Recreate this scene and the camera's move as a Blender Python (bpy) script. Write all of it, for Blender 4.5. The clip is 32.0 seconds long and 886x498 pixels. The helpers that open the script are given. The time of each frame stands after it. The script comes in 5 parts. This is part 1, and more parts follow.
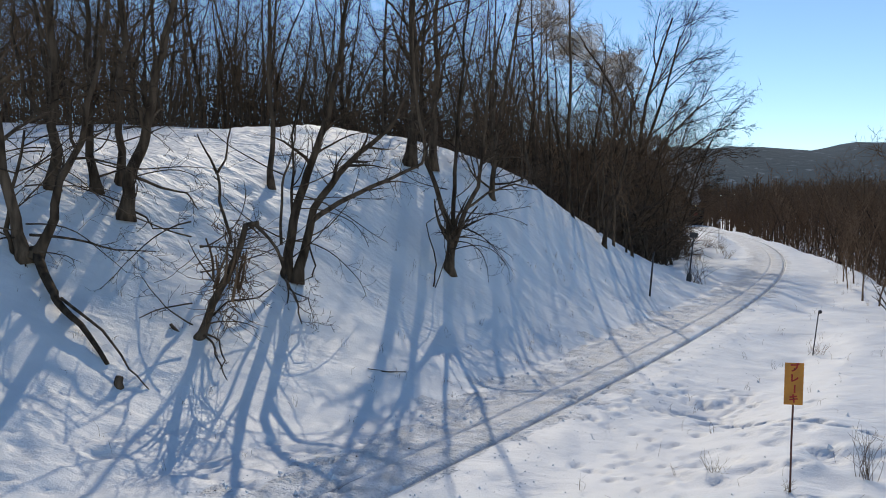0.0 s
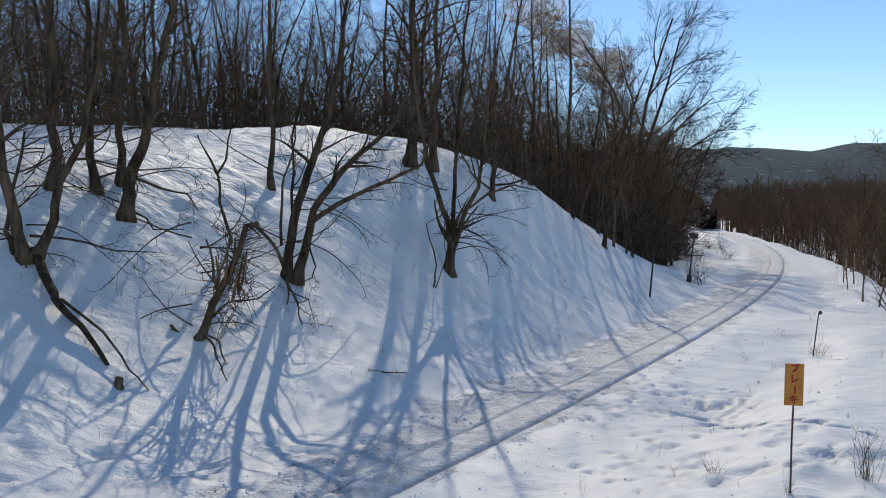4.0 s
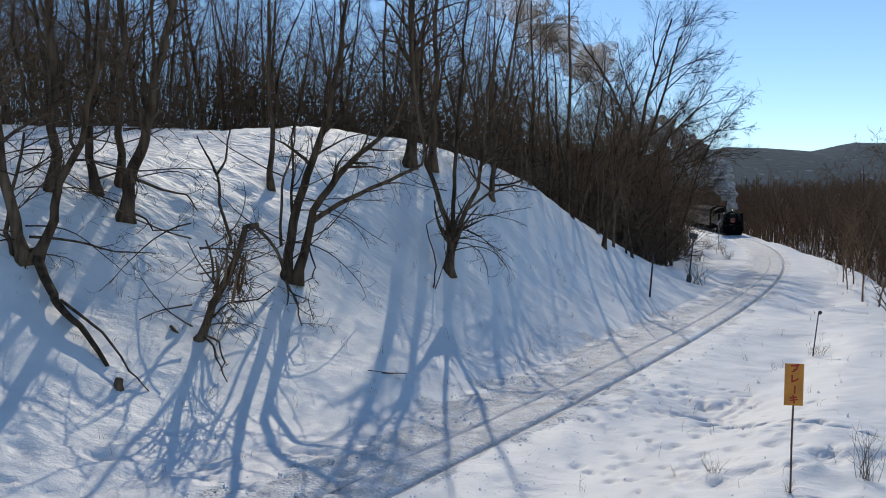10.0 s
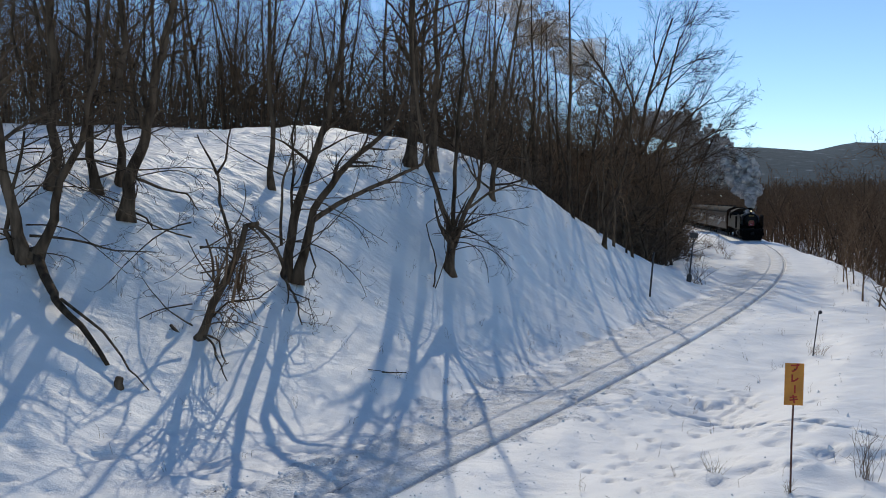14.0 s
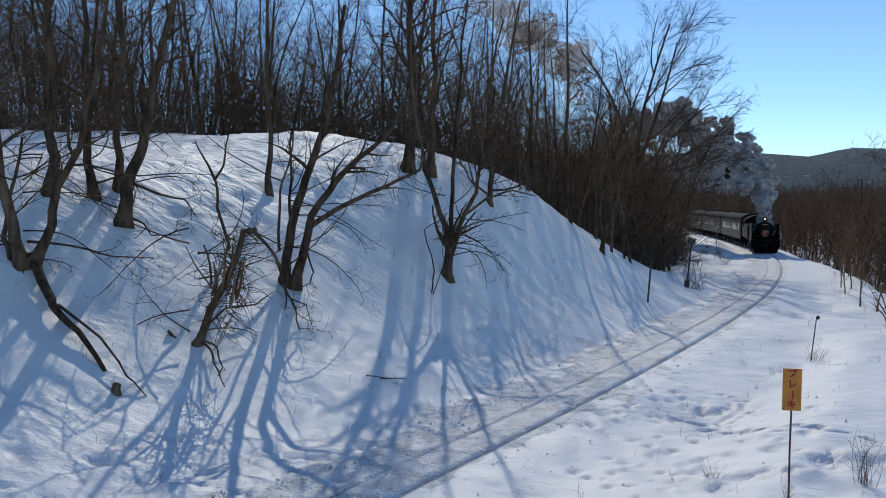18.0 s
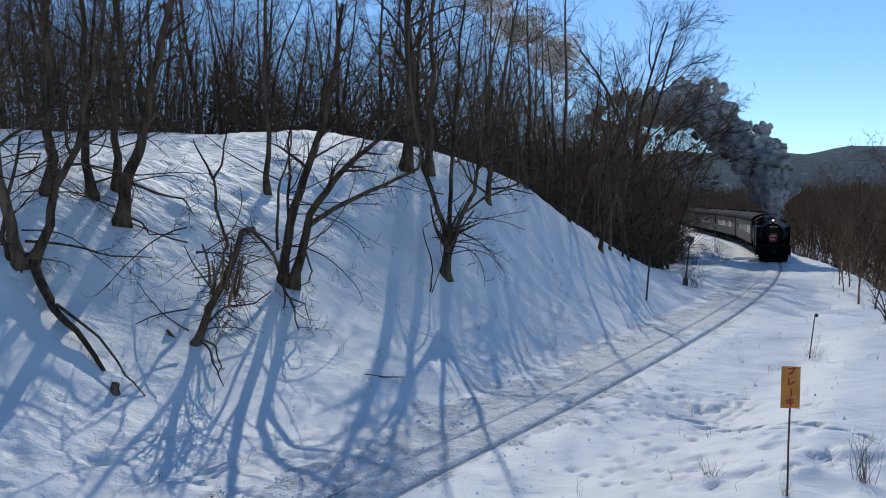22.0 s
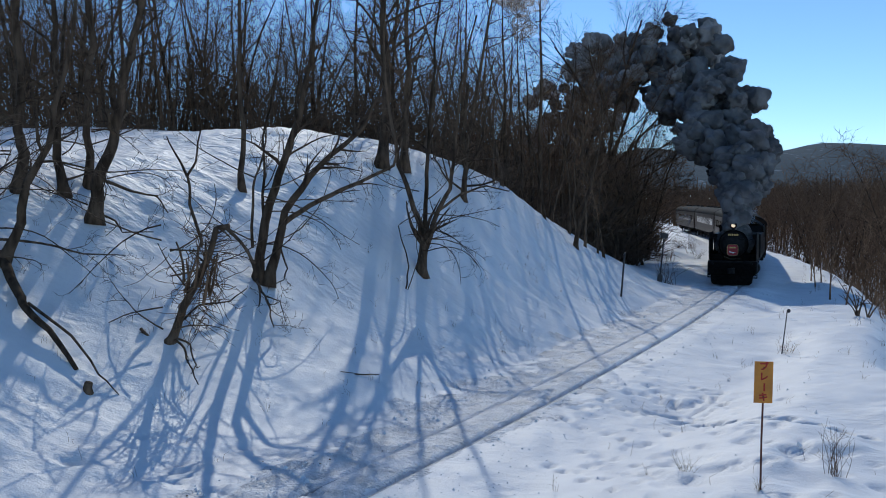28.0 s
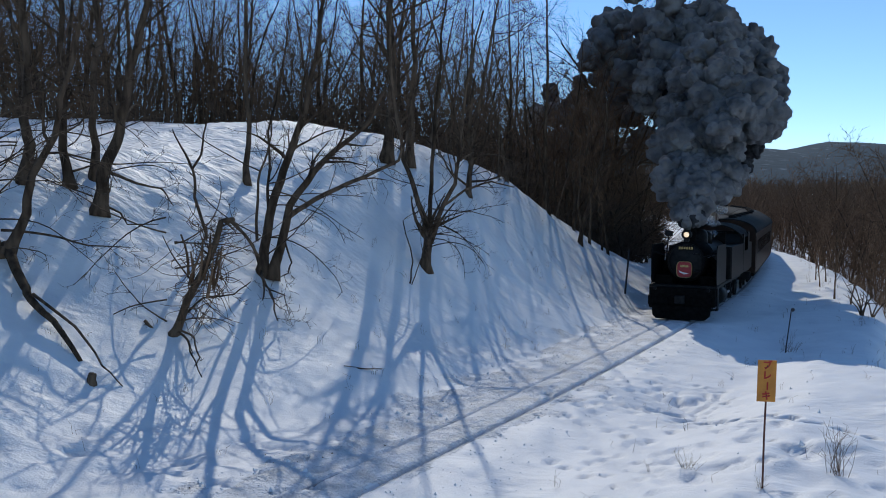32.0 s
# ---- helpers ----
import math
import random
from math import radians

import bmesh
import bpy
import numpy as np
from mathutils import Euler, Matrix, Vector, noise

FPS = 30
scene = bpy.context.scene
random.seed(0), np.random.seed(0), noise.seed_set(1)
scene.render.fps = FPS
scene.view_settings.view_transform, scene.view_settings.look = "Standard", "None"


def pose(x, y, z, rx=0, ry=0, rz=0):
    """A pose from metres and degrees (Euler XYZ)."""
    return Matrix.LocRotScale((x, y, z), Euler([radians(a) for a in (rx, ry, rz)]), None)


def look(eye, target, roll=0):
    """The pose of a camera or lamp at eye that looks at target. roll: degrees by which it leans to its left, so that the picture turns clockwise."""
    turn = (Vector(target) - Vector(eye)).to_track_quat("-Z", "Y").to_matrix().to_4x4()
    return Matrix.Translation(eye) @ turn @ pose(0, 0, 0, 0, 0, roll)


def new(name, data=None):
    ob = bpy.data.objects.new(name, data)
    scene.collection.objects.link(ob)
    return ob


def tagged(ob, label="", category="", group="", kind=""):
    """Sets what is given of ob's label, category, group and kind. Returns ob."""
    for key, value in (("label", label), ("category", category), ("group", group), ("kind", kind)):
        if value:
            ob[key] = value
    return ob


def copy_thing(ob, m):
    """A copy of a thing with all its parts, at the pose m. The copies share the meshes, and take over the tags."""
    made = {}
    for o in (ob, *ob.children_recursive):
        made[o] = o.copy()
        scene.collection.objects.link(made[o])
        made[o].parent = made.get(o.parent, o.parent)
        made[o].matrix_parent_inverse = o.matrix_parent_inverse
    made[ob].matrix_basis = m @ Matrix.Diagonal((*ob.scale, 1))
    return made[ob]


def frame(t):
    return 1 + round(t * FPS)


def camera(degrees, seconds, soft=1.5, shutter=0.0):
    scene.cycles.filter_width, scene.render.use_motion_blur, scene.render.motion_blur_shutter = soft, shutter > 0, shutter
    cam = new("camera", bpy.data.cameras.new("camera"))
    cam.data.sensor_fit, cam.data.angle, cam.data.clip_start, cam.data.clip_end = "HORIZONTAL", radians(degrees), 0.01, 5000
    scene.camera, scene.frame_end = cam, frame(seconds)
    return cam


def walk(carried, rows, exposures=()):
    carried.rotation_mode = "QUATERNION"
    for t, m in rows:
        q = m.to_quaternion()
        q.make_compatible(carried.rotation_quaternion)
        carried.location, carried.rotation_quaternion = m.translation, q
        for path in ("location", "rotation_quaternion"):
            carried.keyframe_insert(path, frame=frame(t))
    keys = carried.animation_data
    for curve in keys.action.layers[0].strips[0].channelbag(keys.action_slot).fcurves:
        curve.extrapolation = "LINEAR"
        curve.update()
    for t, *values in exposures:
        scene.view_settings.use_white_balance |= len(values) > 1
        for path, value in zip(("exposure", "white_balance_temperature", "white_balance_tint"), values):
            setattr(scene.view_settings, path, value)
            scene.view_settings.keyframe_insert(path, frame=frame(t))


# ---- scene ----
# Winter railway curve: a steam train climbs past a wooded, snow-covered hill.
# World: x to the right, y ahead, z up; rail heads lie at z = 0.
EYE_Z = 5.15
cam = camera(50.84, 32.0, soft=1.0)
PATH = [
    (0, 86.790, -0.019, -0.006), (0.5, 86.801, -0.017, -0.009), (1, 86.812, -0.030, -0.007), (1.5, 86.795, -0.030, -0.006),
    (2, 86.806, -0.013, 0.007), (2.5, 86.782, -0.007, 0.005), (3, 86.809, 0.024, 0.008), (3.5, 86.839, -0.001, 0.013), (5.5, 86.842, -0.011, -0.014),
    (6, 86.850, -0.018, -0.002), (6.5, 86.875, -0.005, 0.002), (7, 86.883, 0.012, 0.013), (7.5, 86.897, -0.034, -0.001),
    (8, 86.893, -0.061, -0.017), (8.5, 86.880, -0.060, 0.001), (9, 86.879, -0.026, 0.002), (9.5, 86.873, 0.035, -0.007),
    (10, 86.869, 0.067, -0.020), (10.5, 86.863, 0.058, -0.003), (11, 86.855, 0.034, 0.011), (11.5, 86.847, 0.003, 0.011),
    (12, 86.856, 0.012, 0.011), (12.5, 86.869, 0.011, 0.012), (13, 86.846, 0.003, -0.001), (13.5, 86.825, 0.031, -0.015),
    (14, 86.827, 0.012, -0.004), (14.5, 86.803, 0.042, -0.021), (16.5, 86.847, -0.016, -0.172), (17, 87.002, 0.009, -0.118),
    (17.5, 87.086, 0.027, -0.137), (18, 87.174, 0.039, -0.135), (18.5, 87.213, 0.043, -0.115), (19, 87.190, 0.044, -0.138),
    (19.5, 87.176, 0.050, -0.164), (20, 87.189, 0.066, -0.178), (20.5, 87.218, 0.114, -0.165), (21, 87.190, 0.101, -0.173),
    (21.5, 87.123, 0.110, -0.199), (22, 87.090, 0.172, -0.234), (22.5, 87.074, 0.251, -0.250), (23, 87.062, 0.308, -0.302),
    (23.5, 87.053, 0.374, -0.380), (24, 87.013, 0.394, -0.539), (24.5, 86.954, 0.365, -0.829), (25, 86.947, 0.348, -1.071),
    (25.5, 86.894, 0.367, -1.262), (27.5, 86.895, 0.266, -1.710), (28, 86.904, 0.238, -1.725), (28.5, 86.913, 0.251, -1.712),
    (29, 86.900, 0.243, -1.701), (29.5, 86.903, 0.218, -1.684), (30, 86.896, 0.156, -1.651), (30.5, 86.851, 0.025, -1.606),
    (31, 86.769, -0.129, -1.545), (31.5, 86.689, -0.256, -1.476), (32, 86.615, -0.326, -1.430),
]
walk(cam, [(t, pose(0, 0, EYE_Z, rx, ry, rz)) for t, rx, ry, rz in PATH],
     exposures=[(0.0, -1.36, 6400, 5), (14.0, -1.40, 6250, 4), (18.0, -1.46, 5900, 4), (24.0, -1.49, 5650, 3), (30.0, -1.49, 5550, 3), (32.0, -1.46, 5700, 4)])

# ---- world, sun ----
SUN_AZ, SUN_EL = 2.5, 36.0
world = bpy.data.worlds.new("world")
scene.world = world
world.use_nodes = True
wn = world.node_tree.nodes
sky = wn.new("ShaderNodeTexSky")
sky.sky_type, sky.sun_disc = "NISHITA", False
sky.sun_elevation, sky.sun_rotation = radians(SUN_EL), radians(SUN_AZ)
sky.altitude, sky.air_density, sky.dust_density, sky.ozone_density = 600, 0.75, 0.0, 3.0
world.node_tree.links.new(sky.outputs[0], wn["Background"].inputs[0])
wn["Background"].inputs[1].default_value = 0.33
sun = new("sun", bpy.data.lights.new("sun", "SUN"))
sun.data.energy, sun.data.angle, sun.data.color = 6.0, radians(0.53), (1.0, 0.86, 0.70)
sun.matrix_world = look((40 * math.sin(radians(SUN_AZ)), 40 * math.cos(radians(SUN_AZ)), 40 * math.tan(radians(SUN_EL))), (0, 0, 0))


# ---- materials ----
def material(name, base, rough=0.8, metal=0.0, second=None, scale=4.0, bump=0.0, bump_scale=20.0, fine=0.0, fine_scale=90.0,
             stretch=(1, 1, 1), spread=(0.35, 0.65), vary=0.0, emit=None, strength=0.0, translucent=0.0, alpha=1.0, ior=1.45, deep=0.0):
    """A surface with two-scale colour variation and relief; vary: brightness shift from piece to piece."""
    m = bpy.data.materials.new(name)
    m.use_nodes = True
    n, l = m.node_tree.nodes, m.node_tree.links
    b = n["Principled BSDF"]
    b.inputs["Base Color"].default_value = (*base, 1)
    b.inputs["Roughness"].default_value, b.inputs["Metallic"].default_value = rough, metal
    b.inputs["IOR"].default_value = ior
    if deep:
        b.inputs["Subsurface Weight"].default_value, b.inputs["Subsurface Scale"].default_value = 1.0, deep
        b.inputs["Subsurface Radius"].default_value = (1.0, 1.0, 1.0)
    co = n.new("ShaderNodeTexCoord")
    mp = n.new("ShaderNodeMapping")
    mp.inputs["Scale"].default_value = stretch
    l.new(co.outputs["Object"], mp.inputs[0])
    if second:
        no = n.new("ShaderNodeTexNoise")
        no.inputs["Scale"].default_value, no.inputs["Detail"].default_value = scale, 6
        l.new(mp.outputs[0], no.inputs["Vector"])
        ra = n.new("ShaderNodeValToRGB")
        ra.color_ramp.elements[0].position, ra.color_ramp.elements[1].position = spread
        ra.color_ramp.elements[0].color, ra.color_ramp.elements[1].color = (*base, 1), (*second, 1)
        l.new(no.outputs[0], ra.inputs[0])
        out = ra.outputs[0]
        if vary:
            oi, hs = n.new("ShaderNodeObjectInfo"), n.new("ShaderNodeHueSaturation")
            mr = n.new("ShaderNodeMapRange")
            mr.inputs[3].default_value, mr.inputs[4].default_value = 1 - vary, 1 + vary
            l.new(oi.outputs["Random"], mr.inputs[0])
            l.new(mr.outputs[0], hs.inputs["Value"])
            l.new(out, hs.inputs["Color"])
            out = hs.outputs[0]
        l.new(out, b.inputs["Base Color"])
    last = None
    for amount, size in ((bump, bump_scale), (fine, fine_scale)):
        if amount:
            no, bu = n.new("ShaderNodeTexNoise"), n.new("ShaderNodeBump")
            no.inputs["Scale"].default_value, no.inputs["Detail"].default_value = size, 5
            l.new(mp.outputs[0], no.inputs["Vector"])
            bu.inputs["Strength"].default_value, bu.inputs["Distance"].default_value = 1.0, amount
            l.new(no.outputs[0], bu.inputs["Height"])
            if last:
                l.new(last, bu.inputs["Normal"])
            last = bu.outputs[0]
    if last:
        l.new(last, b.inputs["Normal"])
    if emit:
        b.inputs["Emission Color"].default_value, b.inputs["Emission Strength"].default_value = (*emit, 1), strength
    surface = b.outputs[0]
    if translucent:
        tr, mx = n.new("ShaderNodeBsdfTranslucent"), n.new("ShaderNodeMixShader")
        tr.inputs[0].default_value = (*(second or base), 1)
        mx.inputs[0].default_value = translucent
        l.new(surface, mx.inputs[1])
        l.new(tr.outputs[0], mx.inputs[2])
        surface = mx.outputs[0]
    if alpha < 1:
        tr, mx = n.new("ShaderNodeBsdfTransparent"), n.new("ShaderNodeMixShader")
        mx.inputs[0].default_value = alpha
        l.new(tr.outputs[0], mx.inputs[1])
        l.new(surface, mx.inputs[2])
        surface = mx.outputs[0]
    l.new(surface, n["Material Output"].inputs[0])
    return m


def snow_material():
    """Settled snow: broad soft hollows, patches of wind crust, a fine grain."""
    m = material("snow", (0.82, 0.825, 0.835), 0.6, second=(0.90, 0.90, 0.90), scale=0.8)
    n, l = m.node_tree.nodes, m.node_tree.links
    co = n.new("ShaderNodeTexCoord")

    def grain(scale, detail, stretch=(1, 1, 1), turn=0.0):
        mp, no = n.new("ShaderNodeMapping"), n.new("ShaderNodeTexNoise")
        mp.inputs["Scale"].default_value, mp.inputs["Rotation"].default_value = stretch, (0, 0, radians(turn))
        no.inputs["Scale"].default_value, no.inputs["Detail"].default_value = scale, detail
        l.new(co.outputs["Object"], mp.inputs[0])
        l.new(mp.outputs[0], no.inputs["Vector"])
        return no.outputs[0]
    patch = n.new("ShaderNodeMapRange")
    patch.inputs[1].default_value, patch.inputs[2].default_value, patch.inputs[3].default_value = 0.47, 0.68, 0.05
    l.new(grain(0.35, 3), patch.inputs[0])
    crust = n.new("ShaderNodeMath")
    crust.operation = "MULTIPLY"
    l.new(grain(3.2, 4, (0.55, 1.5, 1.0), 25), crust.inputs[0])
    # the open upper slope is wind-packed all over
    place, high, most = n.new("ShaderNodeSeparateXYZ"), n.new("ShaderNodeMapRange"), n.new("ShaderNodeMath")
    high.inputs[1].default_value, high.inputs[2].default_value, high.inputs[4].default_value = 2.6, 5.2, 1.5
    most.operation = "MAXIMUM"
    l.new(co.outputs["Object"], place.inputs[0])
    l.new(place.outputs[2], high.inputs[0])
    l.new(patch.outputs[0], most.inputs[0])
    l.new(high.outputs[0], most.inputs[1])
    l.new(most.outputs[0], crust.inputs[1])
    last = None
    for height, amount in ((grain(0.9, 3), 0.10), (crust.outputs[0], 0.075), (grain(24, 4), 0.010)):
        bu = n.new("ShaderNodeBump")
        bu.inputs["Strength"].default_value, bu.inputs["Distance"].default_value = 1.0, amount
        l.new(height, bu.inputs["Height"])
        if last:
            l.new(last, bu.inputs["Normal"])
        last = bu.outputs[0]
    l.new(last, n["Principled BSDF"].inputs["Normal"])
    return m


SNOW = snow_material()
# trodden, dirty snow; part of the trees' shade is painted into its darker tone
TRODDEN_SHADED = material("trodden_shaded_snow", (0.62, 0.60, 0.575), 0.7, second=(0.84, 0.84, 0.85), scale=2.2, spread=(0.25, 0.6), bump=0.10, bump_scale=3.0, fine=0.07, fine_scale=16, stretch=(0.8, 0.8, 1))
BARK = material("bark", (0.048, 0.033, 0.022), 0.9, second=(0.155, 0.106, 0.069), scale=6, stretch=(1, 1, 0.25), bump=0.02, bump_scale=14, vary=0.35, ior=1.18)
TWIG = material("twig", (0.130, 0.076, 0.043), 0.85, second=(0.27, 0.172, 0.103), scale=3, vary=0.35, ior=1.18)
DARK_TWIG = material("dark_twig", (0.060, 0.041, 0.028), 0.9, second=(0.145, 0.100, 0.067), scale=3, vary=0.3, ior=1.18)
DRY = material("dry_grass", (0.22, 0.16, 0.08), 0.9, second=(0.34, 0.26, 0.15), scale=5)
RAIL = material("rail_steel", (0.16, 0.13, 0.115), 0.6, 0.2, second=(0.45, 0.44, 0.44), scale=2.5)
RAIL_SNOW = material("snow_dusted_rail", (0.30, 0.29, 0.295), 0.7, 0.0, second=(0.66, 0.67, 0.70), scale=3.0, bump=0.01, bump_scale=20)
IRON = material("black_iron", (0.008, 0.008, 0.009), 0.55, 0.0, second=(0.02, 0.019, 0.018), scale=5, bump=0.004, bump_scale=9, ior=1.22)
GLOSS = material("black_gloss", (0.006, 0.006, 0.007), 0.42, 0.0, second=(0.016, 0.015, 0.014), scale=4, ior=1.15)
SOOT = material("soot", (0.004, 0.004, 0.004), 0.9, second=(0.010, 0.0095, 0.009), scale=7, ior=1.1)
COACH = material("coach_brown", (0.024, 0.016, 0.013), 0.36, 0.0, second=(0.045, 0.028, 0.021), scale=2, ior=1.12)
ROOF = material("coach_roof", (0.012, 0.012, 0.013), 0.75, 0.0, second=(0.028, 0.028, 0.028), scale=2, ior=1.1)
GLASS = material("window_glass", (0.02, 0.025, 0.03), 0.04, 0.0)
BRASS = material("brass", (0.45, 0.33, 0.14), 0.35, 1.0, second=(0.32, 0.22, 0.09), scale=12)
RED = material("badge_red", (0.33, 0.022, 0.030), 0.5, second=(0.26, 0.02, 0.025), scale=8)
WHITE = material("white_paint", (0.75, 0.74, 0.72), 0.6, second=(0.62, 0.61, 0.6), scale=8)
ORANGE = material("sign_orange", (0.66, 0.27, 0.035), 0.6, second=(0.50, 0.20, 0.03), scale=5)
SIGN_RED = material("sign_red", (0.42, 0.025, 0.015), 0.6, second=(0.34, 0.02, 0.015), scale=9)
RUST = material("rusty_steel", (0.16, 0.06, 0.035), 0.85, second=(0.09, 0.04, 0.03), scale=11)
POLE = material("dark_pole", (0.035, 0.033, 0.035), 0.7, second=(0.07, 0.06, 0.055), scale=9)
LAMP = material("headlamp_glow", (0.9, 0.85, 0.7), 0.3, emit=(1.0, 0.66, 0.34), strength=2.6)
SMOKE = material("dark_smoke", (0.10, 0.097, 0.098), 1.0, second=(0.27, 0.258, 0.25), scale=0.7, bump=0.10, bump_scale=4, fine=0.05, fine_scale=11, translucent=0.10, ior=1.05)
# pale grey smoke; the warm tint paints in the look of sunlight through it
GREY_SMOKE = material("grey_smoke", (0.36, 0.325, 0.30), 1.0, second=(0.86, 0.80, 0.745), scale=0.9, bump=0.12, bump_scale=4, fine=0.05, fine_scale=11, translucent=0.22, ior=1.05)
MID_SMOKE = material("mid_smoke", (0.23, 0.208, 0.192), 1.0, second=(0.55, 0.505, 0.47), scale=0.8, bump=0.10, bump_scale=4, fine=0.05, fine_scale=11, translucent=0.18, ior=1.05)
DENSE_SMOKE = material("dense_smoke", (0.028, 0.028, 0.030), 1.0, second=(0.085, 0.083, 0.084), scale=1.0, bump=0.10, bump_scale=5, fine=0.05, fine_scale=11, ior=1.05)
DRIFT = material("drifting_smoke", (0.60, 0.52, 0.46), 1.0, second=(0.80, 0.74, 0.68), scale=0.25, bump=0.3, bump_scale=0.8, translucent=0.5, alpha=0.30)
STEAM = material("white_steam", (0.75, 0.77, 0.80), 1.0, second=(0.85, 0.86, 0.88), scale=1.0, bump=0.2, bump_scale=1.6, translucent=0.4, alpha=0.16)
# distance haze is painted in: bluish woods, snow patches dimmed towards blue
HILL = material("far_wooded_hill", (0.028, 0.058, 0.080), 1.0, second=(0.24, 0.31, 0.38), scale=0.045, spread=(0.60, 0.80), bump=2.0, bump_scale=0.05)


# ---- mesh helpers ----
class Build:
    """Gathers vertices and faces of one mesh."""

    def __init__(self):
        self.v, self.f = [], []

    def add(self, verts, faces):
        k = len(self.v)
        self.v += [tuple(p) for p in verts]
        self.f += [tuple(i + k for i in f) for f in faces]
        return self

    def box(self, x0, x1, y0, y1, z0, z1, cut=0.0):
        """A box with its long vertical edges cut off by cut."""
        c = cut
        ring = [(x0 + c, y0), (x1 - c, y0), (x1, y0 + c), (x1, y1 - c), (x1 - c, y1), (x0 + c, y1), (x0, y1 - c), (x0, y0 + c)] if c else \
            [(x0, y0), (x1, y0), (x1, y1), (x0, y1)]
        n = len(ring)
        return self.add([(x, y, z0) for x, y in ring] + [(x, y, z1) for x, y in ring],
                        [tuple(range(n))[::-1], tuple(range(n, 2 * n))] + [(i, (i + 1) % n, n + (i + 1) % n, n + i) for i in range(n)])

    def tube(self, pts, radii, n=6, cap=True):
        """A tapered tube along a polyline."""
        pts = [Vector(p) for p in pts]
        rings, side = [], None
        for i, p in enumerate(pts):
            d = (pts[min(i + 1, len(pts) - 1)] - pts[max(i - 1, 0)])
            d = d.normalized() if d.length > 1e-9 else Vector((0, 0, 1))
            ref = side if side is not None else (Vector((1, 0, 0)) if abs(d.x) < 0.9 else Vector((0, 1, 0)))
            a = (ref - d * ref.dot(d))
            a = a.normalized() if a.length > 1e-6 else d.orthogonal().normalized()
            side = a
            b = d.cross(a)
            r = radii[i] if hasattr(radii, "__len__") else radii
            rings.append([p + (a * math.cos(2 * math.pi * k / n) + b * math.sin(2 * math.pi * k / n)) * r for k in range(n)])
        verts = [q for ring in rings for q in ring]
        faces = [(i * n + k, i * n + (k + 1) % n, (i + 1) * n + (k + 1) % n, (i + 1) * n + k) for i in range(len(pts) - 1) for k in range(n)]
        if cap:
            faces += [tuple(range(n))[::-1], tuple(range((len(pts) - 1) * n, len(pts) * n))]
        return self.add(verts, faces)

    def lathe(self, profile, axis="z", at=(0, 0, 0), n=20):
        """A turned body: profile of (radius, place along the axis)."""
        verts = []
        for r, h in profile:
            for k in range(n):
                c, s = math.cos(2 * math.pi * k / n) * r, math.sin(2 * math.pi * k / n) * r
                p = {"z": (c, s, h), "y": (c, h, s), "x": (h, c, s)}[axis]
                verts.append((p[0] + at[0], p[1] + at[1], p[2] + at[2]))
        m = len(profile)
        faces = [(i * n + k, i * n + (k + 1) % n, (i + 1) * n + (k + 1) % n, (i + 1) * n + k) for i in range(m - 1) for k in range(n)]
        faces += [tuple(range(n))[::-1], tuple(range((m - 1) * n, m * n))]
        return self.add(verts, faces)

    def prism(self, outline, y0, y1):
        """An outline of (x, z) drawn along y."""
        n = len(outline)
        return self.add([(x, y0, z) for x, z in outline] + [(x, y1, z) for x, z in outline],
                        [tuple(range(n)), tuple(range(n, 2 * n))[::-1]] + [(i, n + i, n + (i + 1) % n, (i + 1) % n) for i in range(n)])

    def mesh(self, name, mat, smooth=False):
        me = bpy.data.meshes.new(name)
        me.from_pydata(self.v, [], self.f)
        me.materials.append(mat)
        if smooth:
            me.polygons.foreach_set("use_smooth", [True] * len(me.polygons))
        me.update()
        return me


def part(name, build, mat, parent, label="", smooth=False, m=None):
    """One mesh under a thing or a part. build: a Build, or a mesh to share."""
    me = build if isinstance(build, bpy.types.Mesh) else build.mesh(name, mat, smooth)
    ob = new(name, me)
    ob.parent = parent
    if m is not None:
        ob.matrix_basis = m
    return tagged(ob, label)


def thing(name, m, label, category, group="", kind=""):
    ob = new(name)
    ob.empty_display_size = 0.2
    ob.matrix_basis = m
    return tagged(ob, label, category, group, kind)


# ---- the track's line and the lie of the land ----
LINE = (0.93, 0.772, -8.429, 19.551, 28.67)


def track_x(y):
    """Middle of the track at depth y: a curve from 15 to 150 m, straight beyond."""
    y = np.asarray(y, float)
    q = np.clip(y, 15, 150)
    k = (q - 80) / 60
    x = np.polyval(LINE, k)
    return x + np.polyval(np.polyder(LINE), k) / 60 * (y - q)


def track_slope(y):
    return np.polyval(np.polyder(LINE), (np.clip(y, 15, 150) - 80) / 60) / 60


def rough(x, y, size, seed):
    """Smooth value noise from -1 to 1."""
    u, v = np.asarray(x, float) / size, np.asarray(y, float) / size
    i, j = np.floor(u), np.floor(v)
    a, b = u - i, v - j
    a, b = a * a * (3 - 2 * a), b * b * (3 - 2 * b)

    def h(p, q):
        s = np.sin(p * 127.1 + q * 311.7 + seed * 74.7) * 43758.5453
        return (s - np.floor(s)) * 2 - 1
    return (h(i, j) * (1 - a) + h(i + 1, j) * a) * (1 - b) + (h(i, j + 1) * (1 - a) + h(i + 1, j + 1) * a) * b


def step(a, b, x):
    k = np.clip((np.asarray(x, float) - a) / (b - a), 0, 1)
    return k * k * (3 - 2 * k)


